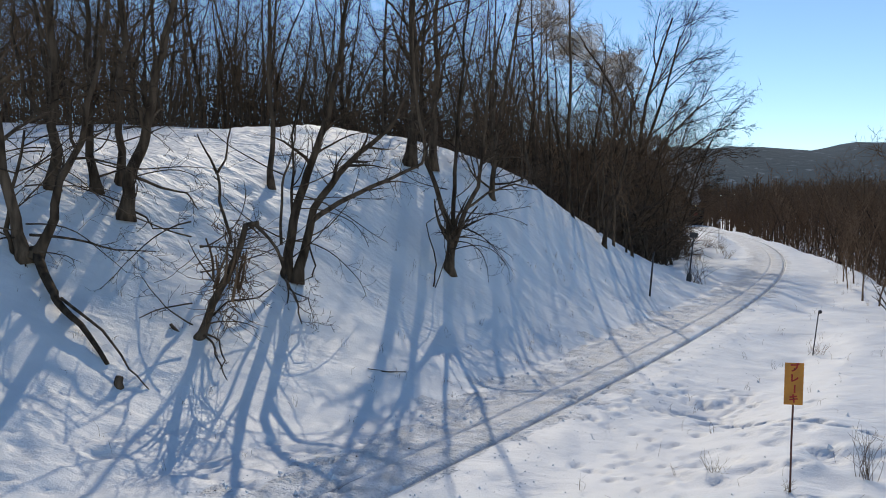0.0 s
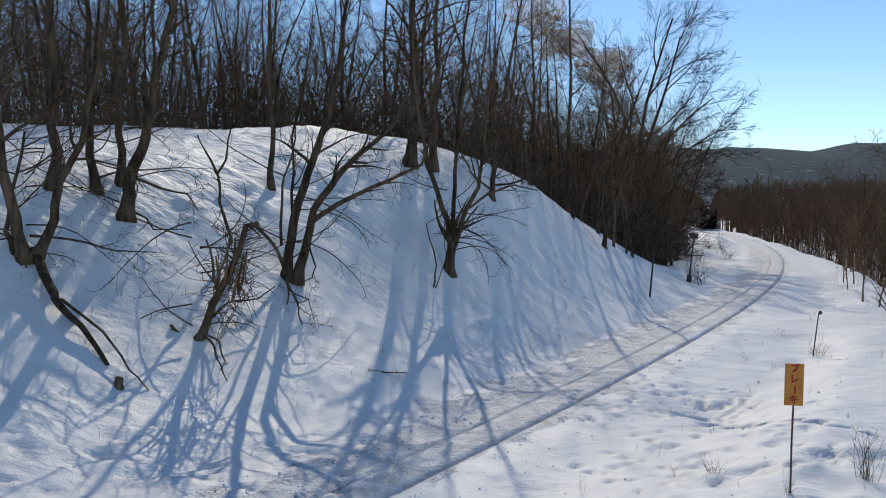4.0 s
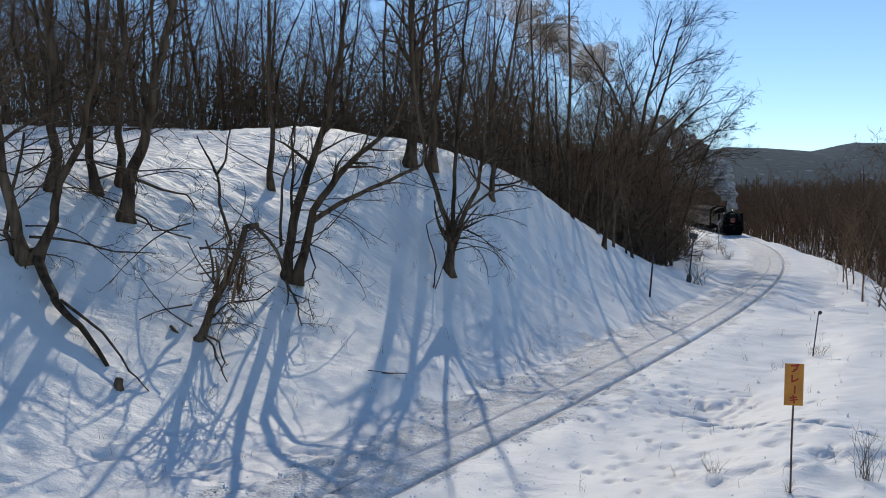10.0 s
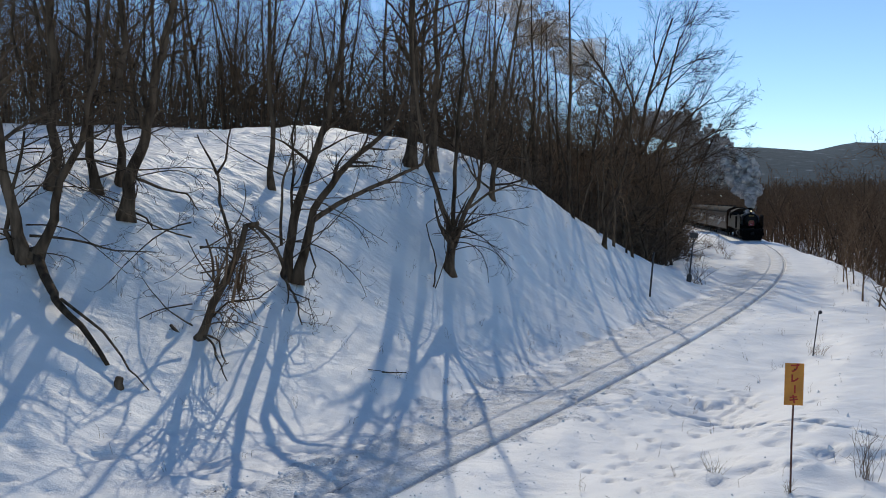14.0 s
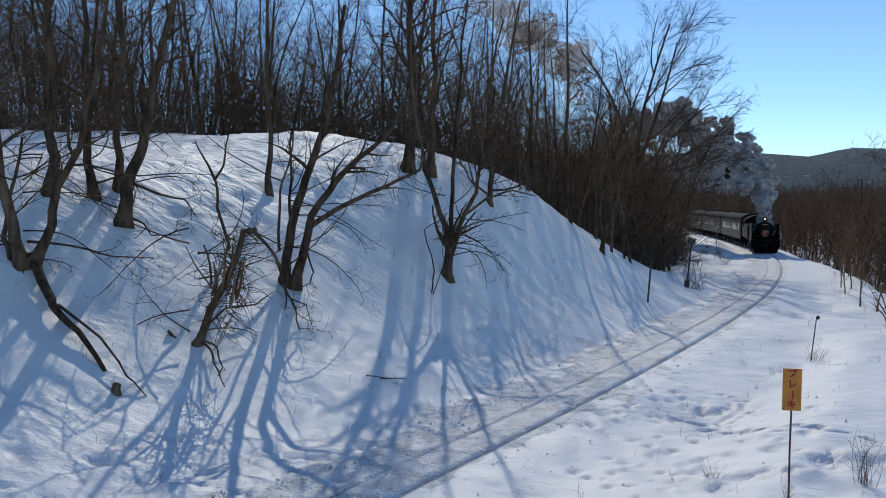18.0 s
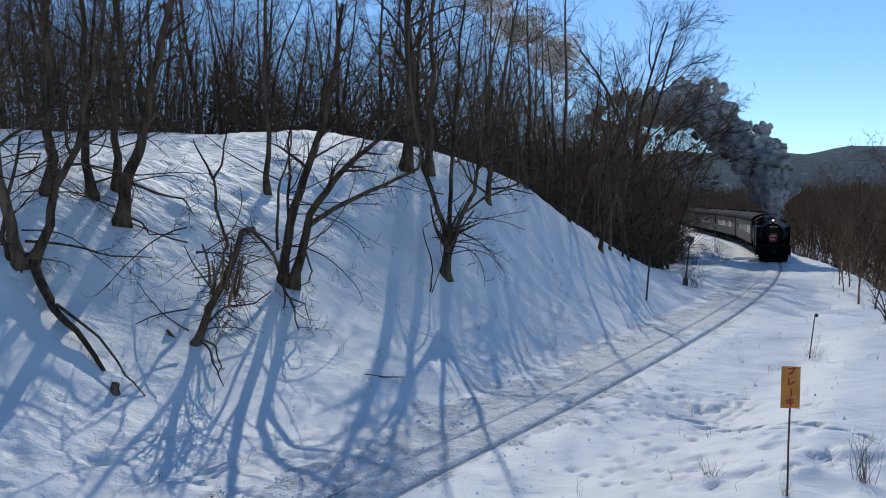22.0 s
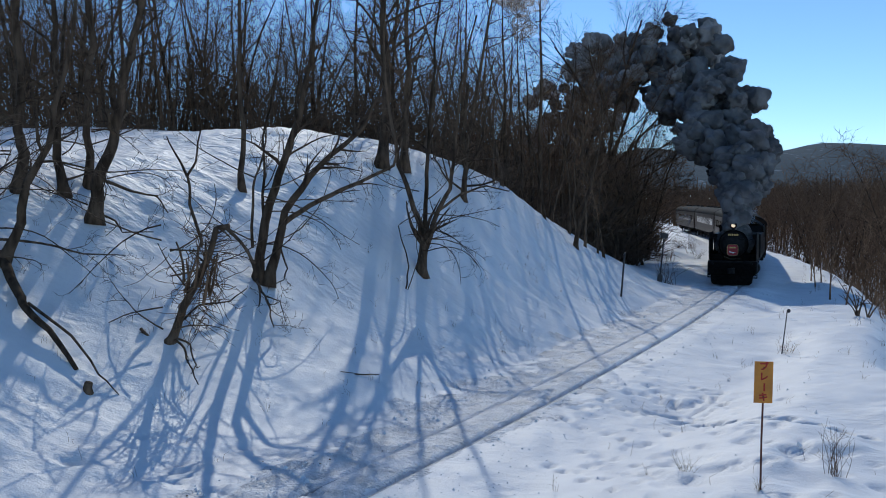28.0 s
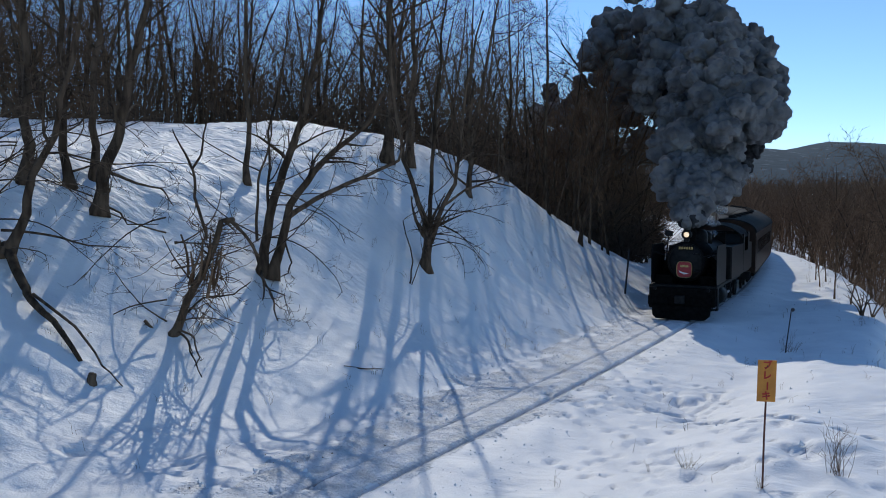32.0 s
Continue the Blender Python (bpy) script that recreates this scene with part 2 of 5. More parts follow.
def ground_z(x, y):
    """Height of the snow."""
    x, y = np.asarray(x, float), np.asarray(y, float)
    slope = track_slope(y)
    c = 1 / np.sqrt(1 + slope ** 2)
    d = (x - track_x(y)) * c
    foot = y + d * slope * c          # depth of the nearest point of the track
    u = -d
    # the cutting slope and the wooded plateau
    width = 9.8 + 6.5 * step(34, 12, foot)
    base = 2.4 + 1.6 * step(24, 12, foot)
    top = 7.7 * step(66, 37, foot) * step(-30, -4, foot)
    k = np.clip((u - base) / width, 0, None)
    rise = np.where(k < 1, k + 0.07 * np.sin(2 * math.pi * k) * -1, 1.0)
    soft = np.clip((u - base - width) / 40, 0, 1)
    z = top * (rise - 0.03 * np.exp(-((k - 1) / 0.15) ** 2)) + soft * 2.0 * step(66, 41, foot)
    z = z - 0.62 * step(0.70, 1.05, k) * step(29.5, 22, foot)
    # wind-packed drifts on the upper slope
    high = step(0.42, 0.72, k) * step(1.6, 1.1, k) * step(50, 40, foot)
    z = z + high * (0.055 * rough(foot * 0.55 + u * 0.35, u * 1.3 - foot * 0.3, 0.42, 21) + 0.05 * rough(foot * 0.6 + u * 0.4, u * 1.2 - foot * 0.3, 0.23, 22))
    # the far side of the nose: a low bank inside the curve
    bank = 1.0 * np.exp(-((foot - 104) / 14) ** 2) * step(2.2, 5.0, u) * step(30, 10, u)
    z = z + bank + 1.2 * step(8, 60, u) * step(50, 75, foot)
    # the right side: shoulder, knoll and fall of the embankment
    edge = 2.6 + 4.0 * step(100, 42, foot) + 3.5 * step(36, 20, foot)
    fall = np.clip(d - edge, 0, None)
    z = z - np.minimum(0.62 * fall, 4.6 + 0 * d) * step(0, 2.0, fall)
    z = z + 0.22 * step(2.0, 4.5, d) * step(30, 18, foot)
    z = z - (0.50 * step(0.9, 3.9, d) - 0.40 * step(3.9, 6.4, d)) * step(44, 34, foot) - 0.30 * step(0.9, 3.2, d) * step(38, 50, foot)
    # runnels down the cutting slope
    face = step(0.0, 0.15, k) * step(1.05, 0.8, k) * step(60, 46, foot)
    z = z + face * (0.055 * rough(foot, u * 0.10, 0.55, 14) + 0.03 * rough(foot + 0.1 * u, u * 0.12, 0.27, 15)) * (0.35 + 0.65 * step(24, 34, foot))
    # uneven snow away from the track
    far = step(1.4, 3.5, np.abs(d))
    z = z + far * (0.20 * rough(x, y, 5.0, 1) + 0.09 * rough(x, y, 1.7, 2) + (0.015 + 0.035 * step(0.0, 0.5, rough(x, y, 3.1, 23))) * rough(x, y, 0.6, 3)) + 0.012 * rough(x, y, 0.36, 4)
    z = z + 2.5 * rough(x, y, 90.0, 9) * step(70, 200, np.hypot(x - 20, y - 40)) * step(4, 40, np.abs(d))
    # bed between and beside the rails
    return z + 0.012 + 0.03 * step(0.4, 0.0, np.abs(d)) - 0.03 * np.exp(-((np.abs(d) - 1.0) / 0.35) ** 2)


def gz(x, y):
    return float(ground_z(x, y))


# ---- the ground: one sheet to the horizon ----
def spaced(bands):
    """Places along one axis: bands of (from, to, spacing)."""
    out = []
    for a, b, s in bands:
        out += list(np.linspace(a, b, max(1, int(round((b - a) / s))), endpoint=False))
    return np.array(out + [bands[-1][1]])


def build_ground():
    ys = np.concatenate([spaced([(-60, 4, 4), (4, 12, 0.5), (12, 29, 0.11), (29, 41, 0.16), (41, 70, 0.4), (70, 160, 1.2), (160, 300, 6)]),
                         300 * np.geomspace(1.03, 14, 40)])
    ds = np.concatenate([-np.geomspace(3000, 41, 26), spaced([(-40, -24, 0.8), (-24, -2.0, 0.16), (-2.0, -0.9, 0.09), (-0.9, 0.9, 0.04), (0.9, 2.0, 0.09), (2.0, 11, 0.105), (11, 15, 0.3), (15, 40, 0.9)]),
                         np.geomspace(41, 3000, 26)])
    yy, dd = np.meshgrid(ys, ds, indexing="ij")
    xx = track_x(yy) + dd
    zz = ground_z(xx, yy)
    # grooves swept clear along both rails
    c = 1 / np.sqrt(1 + track_slope(yy) ** 2)
    zz = zz - np.where(dd > 0, 0.17, 0.070) * np.exp(-((np.abs(dd) * c - 0.505) / np.where(dd > 0, 0.080, 0.055)) ** 2)
    # footprints and clods
    rng = random.Random(31)
    marks = [(6.3 + 3.4 * k / 17 + rng.uniform(-0.1, 0.1), 23.6 - 4.6 * k / 17 + 0.18 * (k % 2) + rng.uniform(-0.1, 0.1), 0.16, -0.20) for k in range(18)]
    marks += [(rng.uniform(3.2, 9.5), rng.uniform(14.5, 26), rng.uniform(0.10, 0.22), rng.uniform(-0.11, -0.04)) for _ in range(70)]
    for _ in range(26):
        a, b = rng.uniform(2.8, 8.5), rng.uniform(15.5, 26.5)
        marks += [(a + rng.gauss(0, 0.35), b + rng.gauss(0, 0.45), rng.uniform(0.07, 0.13), rng.uniform(-0.11, -0.03)) for _ in range(8)]
    marks += [(rng.uniform(-8.0, -1.5), rng.uniform(15.5, 19.5), rng.uniform(0.10, 0.18), rng.choice((-0.10, -0.07, 0.06))) for _ in range(80)]
    for _ in range(90):
        y = rng.uniform(17, 48)
        marks.append((float(track_x(y)) + rng.choice((-1, -1, 1)) * rng.uniform(1.0, 2.6), y, rng.uniform(0.09, 0.2), rng.uniform(-0.05, 0.05)))
    marks += [(rng.uniform(4.5, 9.5), rng.uniform(13.6, 19), rng.uniform(0.25, 0.5), rng.choice((-0.10, 0.06, 0.08))) for _ in range(22)]
    for x, y, r, h in marks:
        zz = zz + h * np.exp(-(((xx - x) ** 2 + (yy - y) ** 2) / (r * r)) ** 2)
    n, m = yy.shape
    verts = np.stack([xx, yy, zz], -1).reshape(-1, 3)
    idx = np.arange(n * m).reshape(n, m)
    quads = np.stack([idx[:-1, :-1], idx[:-1, 1:], idx[1:, 1:], idx[1:, :-1]], -1).reshape(-1, 4)
    me = bpy.data.meshes.new("ground")
    me.vertices.add(len(verts))
    me.vertices.foreach_set("co", verts.ravel())
    me.loops.add(quads.size)
    me.loops.foreach_set("vertex_index", quads.ravel())
    me.polygons.add(len(quads))
    me.polygons.foreach_set("loop_start", np.arange(0, quads.size, 4))
    me.polygons.foreach_set("use_smooth", np.ones(len(quads), bool))
    me.materials.append(SNOW)
    me.materials.append(TRODDEN_SHADED)
    # band along the track whose colour holds dirt and painted shade
    mid = np.abs(dd * c + 0.75) - 1.45 - 0.7 * rough(xx, yy, 0.7, 12) - 0.4 * rough(xx, yy, 2.5, 13)
    me.polygons.foreach_set("material_index", (mid[:-1, :-1] < 0).astype(np.int32).ravel())
    me.update(calc_edges=True)
    me.validate()
    tagged(new("ground", me), "white wind-rippled snow over the cutting and the flat", "snow", kind="structure")


build_ground()


def build_track():
    track = thing("railway_track", pose(0, 0, 0), "single railway track nearly buried in snow", "railway track", kind="structure")
    ys = np.concatenate([np.arange(-20, 60, 0.8), np.arange(60, 240, 2.5)])
    for side in (-1, 1):
        b = Build()
        rings = []
        for y in ys:
            c = 1 / math.sqrt(1 + float(track_slope(y)) ** 2)
            x0, s = float(track_x(y)), float(track_slope(y)) * c
            ring = []
            for o, z in ((-0.033, -0.16), (0.033, -0.16), (0.033, -0.055), (0.026, -0.045), (-0.026, -0.045), (-0.033, -0.055)):
                q = side * 0.5665 + o
                ring.append((x0 + q * c, y - q * s, z))
            rings.append(ring)
        b.add([p for r in rings for p in r],
              [(i * 6 + k, i * 6 + (k + 1) % 6, i * 6 + 6 + (k + 1) % 6, i * 6 + 6 + k) for i in range(len(ys) - 1) for k in range(6)])
        part("rail", b, RAIL_SNOW, track)


build_track()


def snow_clods():
    """Crumbs and clods of snow thrown up beside the rails and at the foot of the cutting."""
    rng = random.Random(51)
    b, dirt = Build(), Build()
    for k in range(1700):
        y = 14.5 + 36 * rng.random() ** 1.5
        kind = rng.random()
        if kind < 0.60:
            d = -rng.uniform(0.75, 2.9)
        elif kind < 0.93:
            d = rng.uniform(0.8, 2.6)
        else:
            d = rng.uniform(2.6, 8.0)
        x = float(track_x(y)) + d
        r = min(0.09, 0.011 + rng.expovariate(1 / 0.012))
        z = gz(x, y)
        dark = rng.random() < 0.07 and d < 3
        t = dirt if dark else b
        if dark:
            r *= 0.6
        w = [(r * rng.uniform(0.6, 1.3), rng.uniform(0, 1.2)) for _ in range(4)]
        ring = [(x + q * math.cos(a + 1.57 * i), y + q * math.sin(a + 1.57 * i), z - 0.2 * r) for i, (q, a) in enumerate(w)]
        t.add(ring + [(x + rng.uniform(-0.4, 0.4) * r, y + rng.uniform(-0.4, 0.4) * r, z + r * rng.uniform(0.5, 1.1))], [(0, 1, 4), (1, 2, 4), (2, 3, 4), (3, 0, 4)])
    tagged(new("snow_clods", b.mesh("snow_clods", SNOW)), "crumbs and small clods of snow beside the rails", "snow clods", kind="stuff")
    tagged(new("debris", dirt.mesh("debris", BARK)), "dark specks of bark and coal on the trodden snow", "debris", kind="stuff")


snow_clods()


# ---- trees ----
def wander(rng, p, d, length, bits, bend, lift):
    """A crooked line from p along d, with a bend of its own; lift pulls it upwards."""
    pts, p, d = [Vector(p)], Vector(p), Vector(d).normalized()
    curl = Vector((rng.uniform(-1, 1), rng.uniform(-1, 1), rng.uniform(-1, 1))) * bend * 0.9
    for _ in range(bits):
        d = (d + curl + Vector((rng.uniform(-1, 1), rng.uniform(-1, 1), rng.uniform(-1, 1))) * bend * 0.7 + Vector((0, 0, lift))).normalized()
        p = p + d * (length / bits)
        pts.append(p.copy())
    return pts


def sprout(rng, wood, twigs, pts, r0, r1, counts, reach, spread=0.9, lift=0.12, start=0.25, sides=5, thin=0.0085, bend=0.16):
    """Branches along a line, with finer ones on them, counts for each order; thin ends go into twigs."""
    total = len(pts) - 1
    count = counts[0]
    for k in range(count):
        f = start + (1 - start) * (k + rng.random()) / count
        i = min(int(f * total), total - 1)
        a, b = pts[i], pts[i + 1]
        p = a.lerp(b, f * total - i)
        along = (b - a).normalized()
        side = along.orthogonal().normalized()
        side.rotate(Matrix.Rotation(rng.uniform(0, 2 * math.pi), 3, along))
        d = along * rng.uniform(0.5, 1.1) + side * spread
        length = reach * rng.uniform(0.5, 1.25) * (1.0 - 0.4 * f)
        r = max(thin, (r0 + (r1 - r0) * f) * rng.uniform(0.35, 0.62))
        bits = ((1, 2, 4, 4) if bend < 0.2 else (3, 4, 6, 6))[min(3, len(counts) - 1)]
        line = wander(rng, p, d, length, bits, bend, lift)
        target = wood if r > 0.022 else twigs
        target.tube(line, [r * (1 - 0.78 * q / bits) for q in range(bits + 1)], sides if r > 0.03 else 3, cap=False)
        if len(counts) > 1:
            sprout(rng, wood, twigs, line, r, r * 0.3, counts[1:], length * 0.62, spread, lift, 0.1, 3, thin * 0.8, bend)


def hero_tree(label, x, y, stems, seed, count=9, reach=1.6, depth=2, lift=0.06, fine=(5, 3), thin=0.009, sprays=0, twig_mat=DARK_TWIG, name="bare_tree", sink=0.15, bend=0.21):
    """A tree with its own stems: (radius, end radius, points as (across, up) or (across, deep, up))."""
    rng = random.Random(seed)
    tree = thing(name, pose(x, y, gz(x, y) - sink), label, "tree")
    twigs = Build()
    for r0, r1, pts in stems:
        pts = [Vector((p[0], 0.0, p[1])) if len(p) == 2 else Vector(p) for p in pts]
        # a smoother, slightly crooked line through the points
        line = []
        for a, b in zip(pts, pts[1:]):
            for k in range(3):
                q = a.lerp(b, k / 3)
                w = 0.03 * (b - a).length
                line.append(q + Vector((rng.uniform(-w, w), rng.uniform(-w, w) + 0.05 * math.sin(len(line)), rng.uniform(-w, w) * 0.4)))
        line.append(pts[-1])
        m = len(line) - 1
        flare = [1.7 if (k == 0 and r0 > 0.09) else (1.15 if k == 1 and r0 > 0.09 else 1.0) for k in range(m + 1)]
        wood = Build()
        wood.tube(line, [(r0 + (r1 - r0) * k / m) * flare[k] for k in range(m + 1)], 9 if r0 > 0.08 else 6)
        if count:
            sprout(rng, wood, twigs, line, r0, r1, (max(1, int(count * min(1.0, 0.35 + r0 * 4) * min(1.0, sum((q - p).length for p, q in zip(pts, pts[1:])) / 5.0))), *fine[:depth]), reach * min(1.0, 0.45 + r0 * 4), lift=lift, start=0.4, thin=thin, bend=bend)
        part("trunk" if r0 > 0.08 else "limb", wood, BARK, tree, smooth=True)
    for _ in range(sprays):
        z = rng.uniform(0.3, 3.2)
        side = rng.choice((-1, 1, 1))
        limb = Build()
        line = wander(rng, (0.1 * side, -0.05, z), (side, rng.uniform(-0.7, 0.2), rng.uniform(-0.1, 0.6)), rng.uniform(1.6, 3.4), 9, 0.16, -0.03)
        limb.tube(line, [0.022 * (1 - 0.075 * q) for q in range(10)], 5)
        sprout(rng, limb, twigs, line, 0.02, 0.008, (6, 3), 0.8, 0.9, -0.02, 0.25, 3, 0.007, 0.24)
        part("limb", limb, BARK, tree, smooth=True)
    if twigs.v:
        part("crown", twigs, twig_mat, tree, "fine bare twigs")
    return tree


def forest_meshes(seed, height, r, limbs, reach, fine, up, start, mats=(BARK, TWIG), thin=0.010, spread=0.75):
    """Trunk and crown meshes of a woodland tree."""
    rng = random.Random(seed)
    wood, twigs = Build(), Build()
    line = wander(rng, (0, 0, -0.3), (rng.uniform(-0.08, 0.08), rng.uniform(-0.08, 0.08), 1), height + 0.3, 9, 0.13, 0.12)
    wood.tube(line, [r * (1.25 if k == 0 else 1) * (1 - 0.9 * k / 9) for k in range(10)], 7)
    sprout(rng, wood, twigs, line, r, r * 0.12, (limbs, *fine), reach, spread, up, start, 4, thin)
    return wood.mesh("trunk", mats[0], True), twigs.mesh("crown", mats[1])


WILD = []


def woodland_tree(meshes, m, label, group, category="tree", own=True):
    """A tree of its own, or one more for the joined rest of the wood."""
    if not own:
        WILD.append((meshes, m))
        return None
    tree = thing("bare_tree", m, label, category, group)
    part("trunk", meshes[0], None, tree)
    part("crown", meshes[1], None, tree, "fine bare twigs")
    return tree


SLOPE = "dark bare tree in the snow of the cutting slope"


def slope_trees():
    hero_tree("dark bare tree with three leaning stems on the snow slope", -4.37, 26.4, [
        (0.15, 0.05, [(-0.1, 0), (0.05, 1.3), (0.45, 2.8), (0.77, 3.7), (1.1, 4.7), (1.4, 6.0), (1.7, 8.0)]),
        (0.14, 0.04, [(0.2, 0), (0.53, 1.3), (0.69, 2.1), (1.4, 3.1), (2.05, 3.7), (2.9, 4.4), (3.4, 5.4)]),
        (0.085, 0.03, [(0.58, 1.7), (1.1, 2.1), (2.05, 2.6), (2.85, 2.95), (3.8, 3.4), (4.0, 4.2)]),
        (0.05, 0.025, [(-0.15, 0.4), (-0.35, 1.0), (-0.75, 1.5), (-0.9, 1.65), (-1.2, 1.5)]),
        (0.05, 0.02, [(0.1, 1.6), (0.12, 2.6), (0.15, 4.2), (0.4, 5.5)]),
        (0.045, 0.015, [(-0.2, 1.1), (-0.2, 2.8), (0.1, 3.6), (0.3, 5.0)]),
        (0.05, 0.016, [(-0.1, 0, 0.3), (0.0, -0.5, 0.15), (0.3, -1.2, -0.15), (0.55, -1.9, -0.45), (0.75, -2.6, -0.8)]),
        (0.03, 0.01, [(0.55, 1.2), (0.75, 0.5), (0.65, 0.2), (0.35, -0.9, 0.05)]),
        (0.032, 0.010, [(0.0, -0.4, 0.2), (0.15, -1.0, -0.35), (0.10, -1.5, -0.75)]),
        (0.022, 0.008, [(0.3, -1.2, -0.15), (0.75, -1.5, -0.25), (0.95, -1.9, -0.75)]),
    ], 11, count=15, reach=2.0, sprays=10)
    hero_tree("slim dark tree forking low over the snow slope", 0.25, 32.1, [
        (0.185, 0.13, [(-0.05, 0), (0.03, 1.0), (0.1, 1.7)]),
        (0.10, 0.03, [(0.05, 1.4), (-0.4, 2.9), (-0.8, 3.9), (-1.0, 5.3), (-1.3, 7.6), (-1.2, 9.6)]),
        (0.085, 0.03, [(0.1, 1.5), (0.17, 3.1), (0.2, 4.7), (0.4, 7.2), (0.7, 10.0)]),
        (0.095, 0.03, [(0.1, 1.1), (0.55, 2.4), (0.95, 3.1), (1.1, 4.3), (1.4, 6.6), (1.9, 9.0)]),
        (0.05, 0.02, [(0.5, 2.3), (1.3, 2.9), (2.2, 3.2), (3.0, 3.0)]),
    ], 12, count=22, reach=2.6, lift=0.08, sprays=9)
    hero_tree("thin forked sapling beside a leaning dead trunk", -6.06, 26.36, [
        (0.055, 0.04, [(0, 0), (0.08, 0.3), (-0.24, 1.3), (-0.3, 2.1)]),
        (0.04, 0.015, [(-0.3, 2.1), (-0.6, 2.7), (-0.85, 3.2)]),
        (0.04, 0.015, [(-0.3, 2.1), (-0.05, 2.5), (0.08, 3.3), (0.15, 4.0)]),
    ], 13, count=5, reach=0.7, depth=1)
    hero_tree("leaning dead trunk wrapped in a tangle of vines", -5.96, 22.49, [
        (0.11, 0.06, [(0, 0), (0.27, 0.65), (0.68, 1.5), (1.0, 2.15), (1.2, 2.85), (1.5, 2.9)]),
        (0.05, 0.03, [(1.45, 2.85), (1.8, 2.5), (2.1, 2.0)]),
        (0.06, 0.04, [(0, 0.05), (-0.35, 0.12), (-0.65, 0.45)]),
        (0.035, 0.012, [(0.1, 0, 0.2), (0.5, -0.5, 0.05), (0.75, -1.1, -0.2), (1.15, -1.9, -0.55)]),
        (0.03, 0.012, [(0.1, 0, 0.25), (0.6, -0.3, 0.1), (0.85, -0.8, -0.3), (0.8, -1.1, -0.45)]),
        (0.03, 0.012, [(0.3, 0.6), (0.75, 1.0), (1.5, 1.1), (1.9, 1.4)]),
        (0.025, 0.01, [(0.55, 1.3), (0.1, 1.9), (-0.2, 2.5)]),
    ], 14, count=7, reach=0.9, depth=1, lift=-0.06, sprays=8)
    vine_tangle()
    hero_tree(SLOPE, -5.55, 30.0, [(0.092, 0.03, [(0, 0), (0.05, 2.0), (0.0, 4.5), (0.1, 7.5), (0.2, 10.0)])], 15, count=14, reach=2.0)
    hero_tree(SLOPE, -1.3, 36.5, [
        (0.22, 0.05, [(0, 0), (0.2, 1.8), (0.1, 4.5), (0.1, 6.7), (0.0, 10.5)]),
        (0.07, 0.02, [(0.15, 1.2), (0.8, 1.9), (1.2, 3.0), (1.3, 4.5)]),
    ], 16, count=18, reach=3.4, lift=0.06, twig_mat=TWIG)
    hero_tree(SLOPE, -0.4, 37.4, [(0.16, 0.03, [(0, 0), (0.05, 2.5), (0.2, 5.0), (0.1, 8.5), (0.3, 11.5)])], 17, count=16, reach=3.4, lift=0.06, twig_mat=TWIG)
    hero_tree("short bushy bare tree at the shoulder of the slope", 2.03, 39.05, [
        (0.13, 0.06, [(0, 0), (0.05, 0.9), (0.1, 1.7), (0.0, 3.0), (0.2, 5.0)]),
        (0.06, 0.02, [(0.0, 0.7), (0.8, 0.75), (1.5, 1.0), (2.2, 0.8)]),
        (0.05, 0.02, [(0.0, 0.5), (-0.7, 1.0), (-1.2, 1.9), (-1.4, 3.5)]),
        (0.06, 0.02, [(0.05, 1.2), (0.7, 2.2), (1.0, 3.8), (1.3, 6.0)]),
    ], 18, count=26, reach=2.2, sprays=10)
    hero_tree(SLOPE, 8.2, 47.0, [
        (0.13, 0.04, [(-0.1, 0), (0.05, 1.0), (0.5, 2.6), (1.0, 4.5), (1.2, 7.5)]),
        (0.07, 0.02, [(0.0, 0.8), (-0.2, 2.4), (-0.1, 5.0)]),
    ], 19, count=14, reach=2.0)
    # the group at the hill's near end
    hero_tree("thick dark tree leaning out over the snow slope", -8.58, 25.1, [
        (0.19, 0.06, [(0, 0), (0.15, 1.1), (0.46, 1.85), (0.7, 2.5), (1.1, 4.5), (1.5, 6.0), (2.0, 9.0)]),
        (0.05, 0.015, [(0.25, 1.2), (1.0, 0.9), (1.7, 0.75), (2.0, 0.3)]),
        (0.035, 0.012, [(0.15, 0.3), (0.6, 0.1), (0.8, -0.2), (1.6, -0.2)]),
    ], 20, count=14, reach=2.6, lift=0.04, sprays=9)
    hero_tree(SLOPE, -9.05, 26.3, [(0.125, 0.04, [(0, 0), (0.0, 1.6), (0.1, 4.0), (0.0, 7.0), (0.2, 9.5)])], 21, count=12, reach=2.4, lift=0.05, sprays=5)
    hero_tree(SLOPE, -9.61, 25.6, [(0.14, 0.04, [(0.1, 0), (-0.05, 1.1), (-0.05, 3.0), (-0.1, 5.5), (0.1, 9.0)]),
                                   (0.04, 0.012, [(0.1, 0.5), (0.5, 0.6), (1.0, 0.75), (1.4, 0.2)])], 22, count=12, reach=2.4, lift=0.05, sprays=6)
    hero_tree(SLOPE, -10.46, 24.9, [(0.17, 0.05, [(0, 0), (0.22, 1.1), (0.1, 1.7), (0.15, 3.8), (0.1, 6.0), (0.3, 9.0)]),
                                    (0.07, 0.02, [(0.1, 1.7), (-0.6, 2.6), (-0.9, 4.2), (-0.8, 6.5)])], 23, count=12, reach=2.6, lift=0.04, sprays=8)
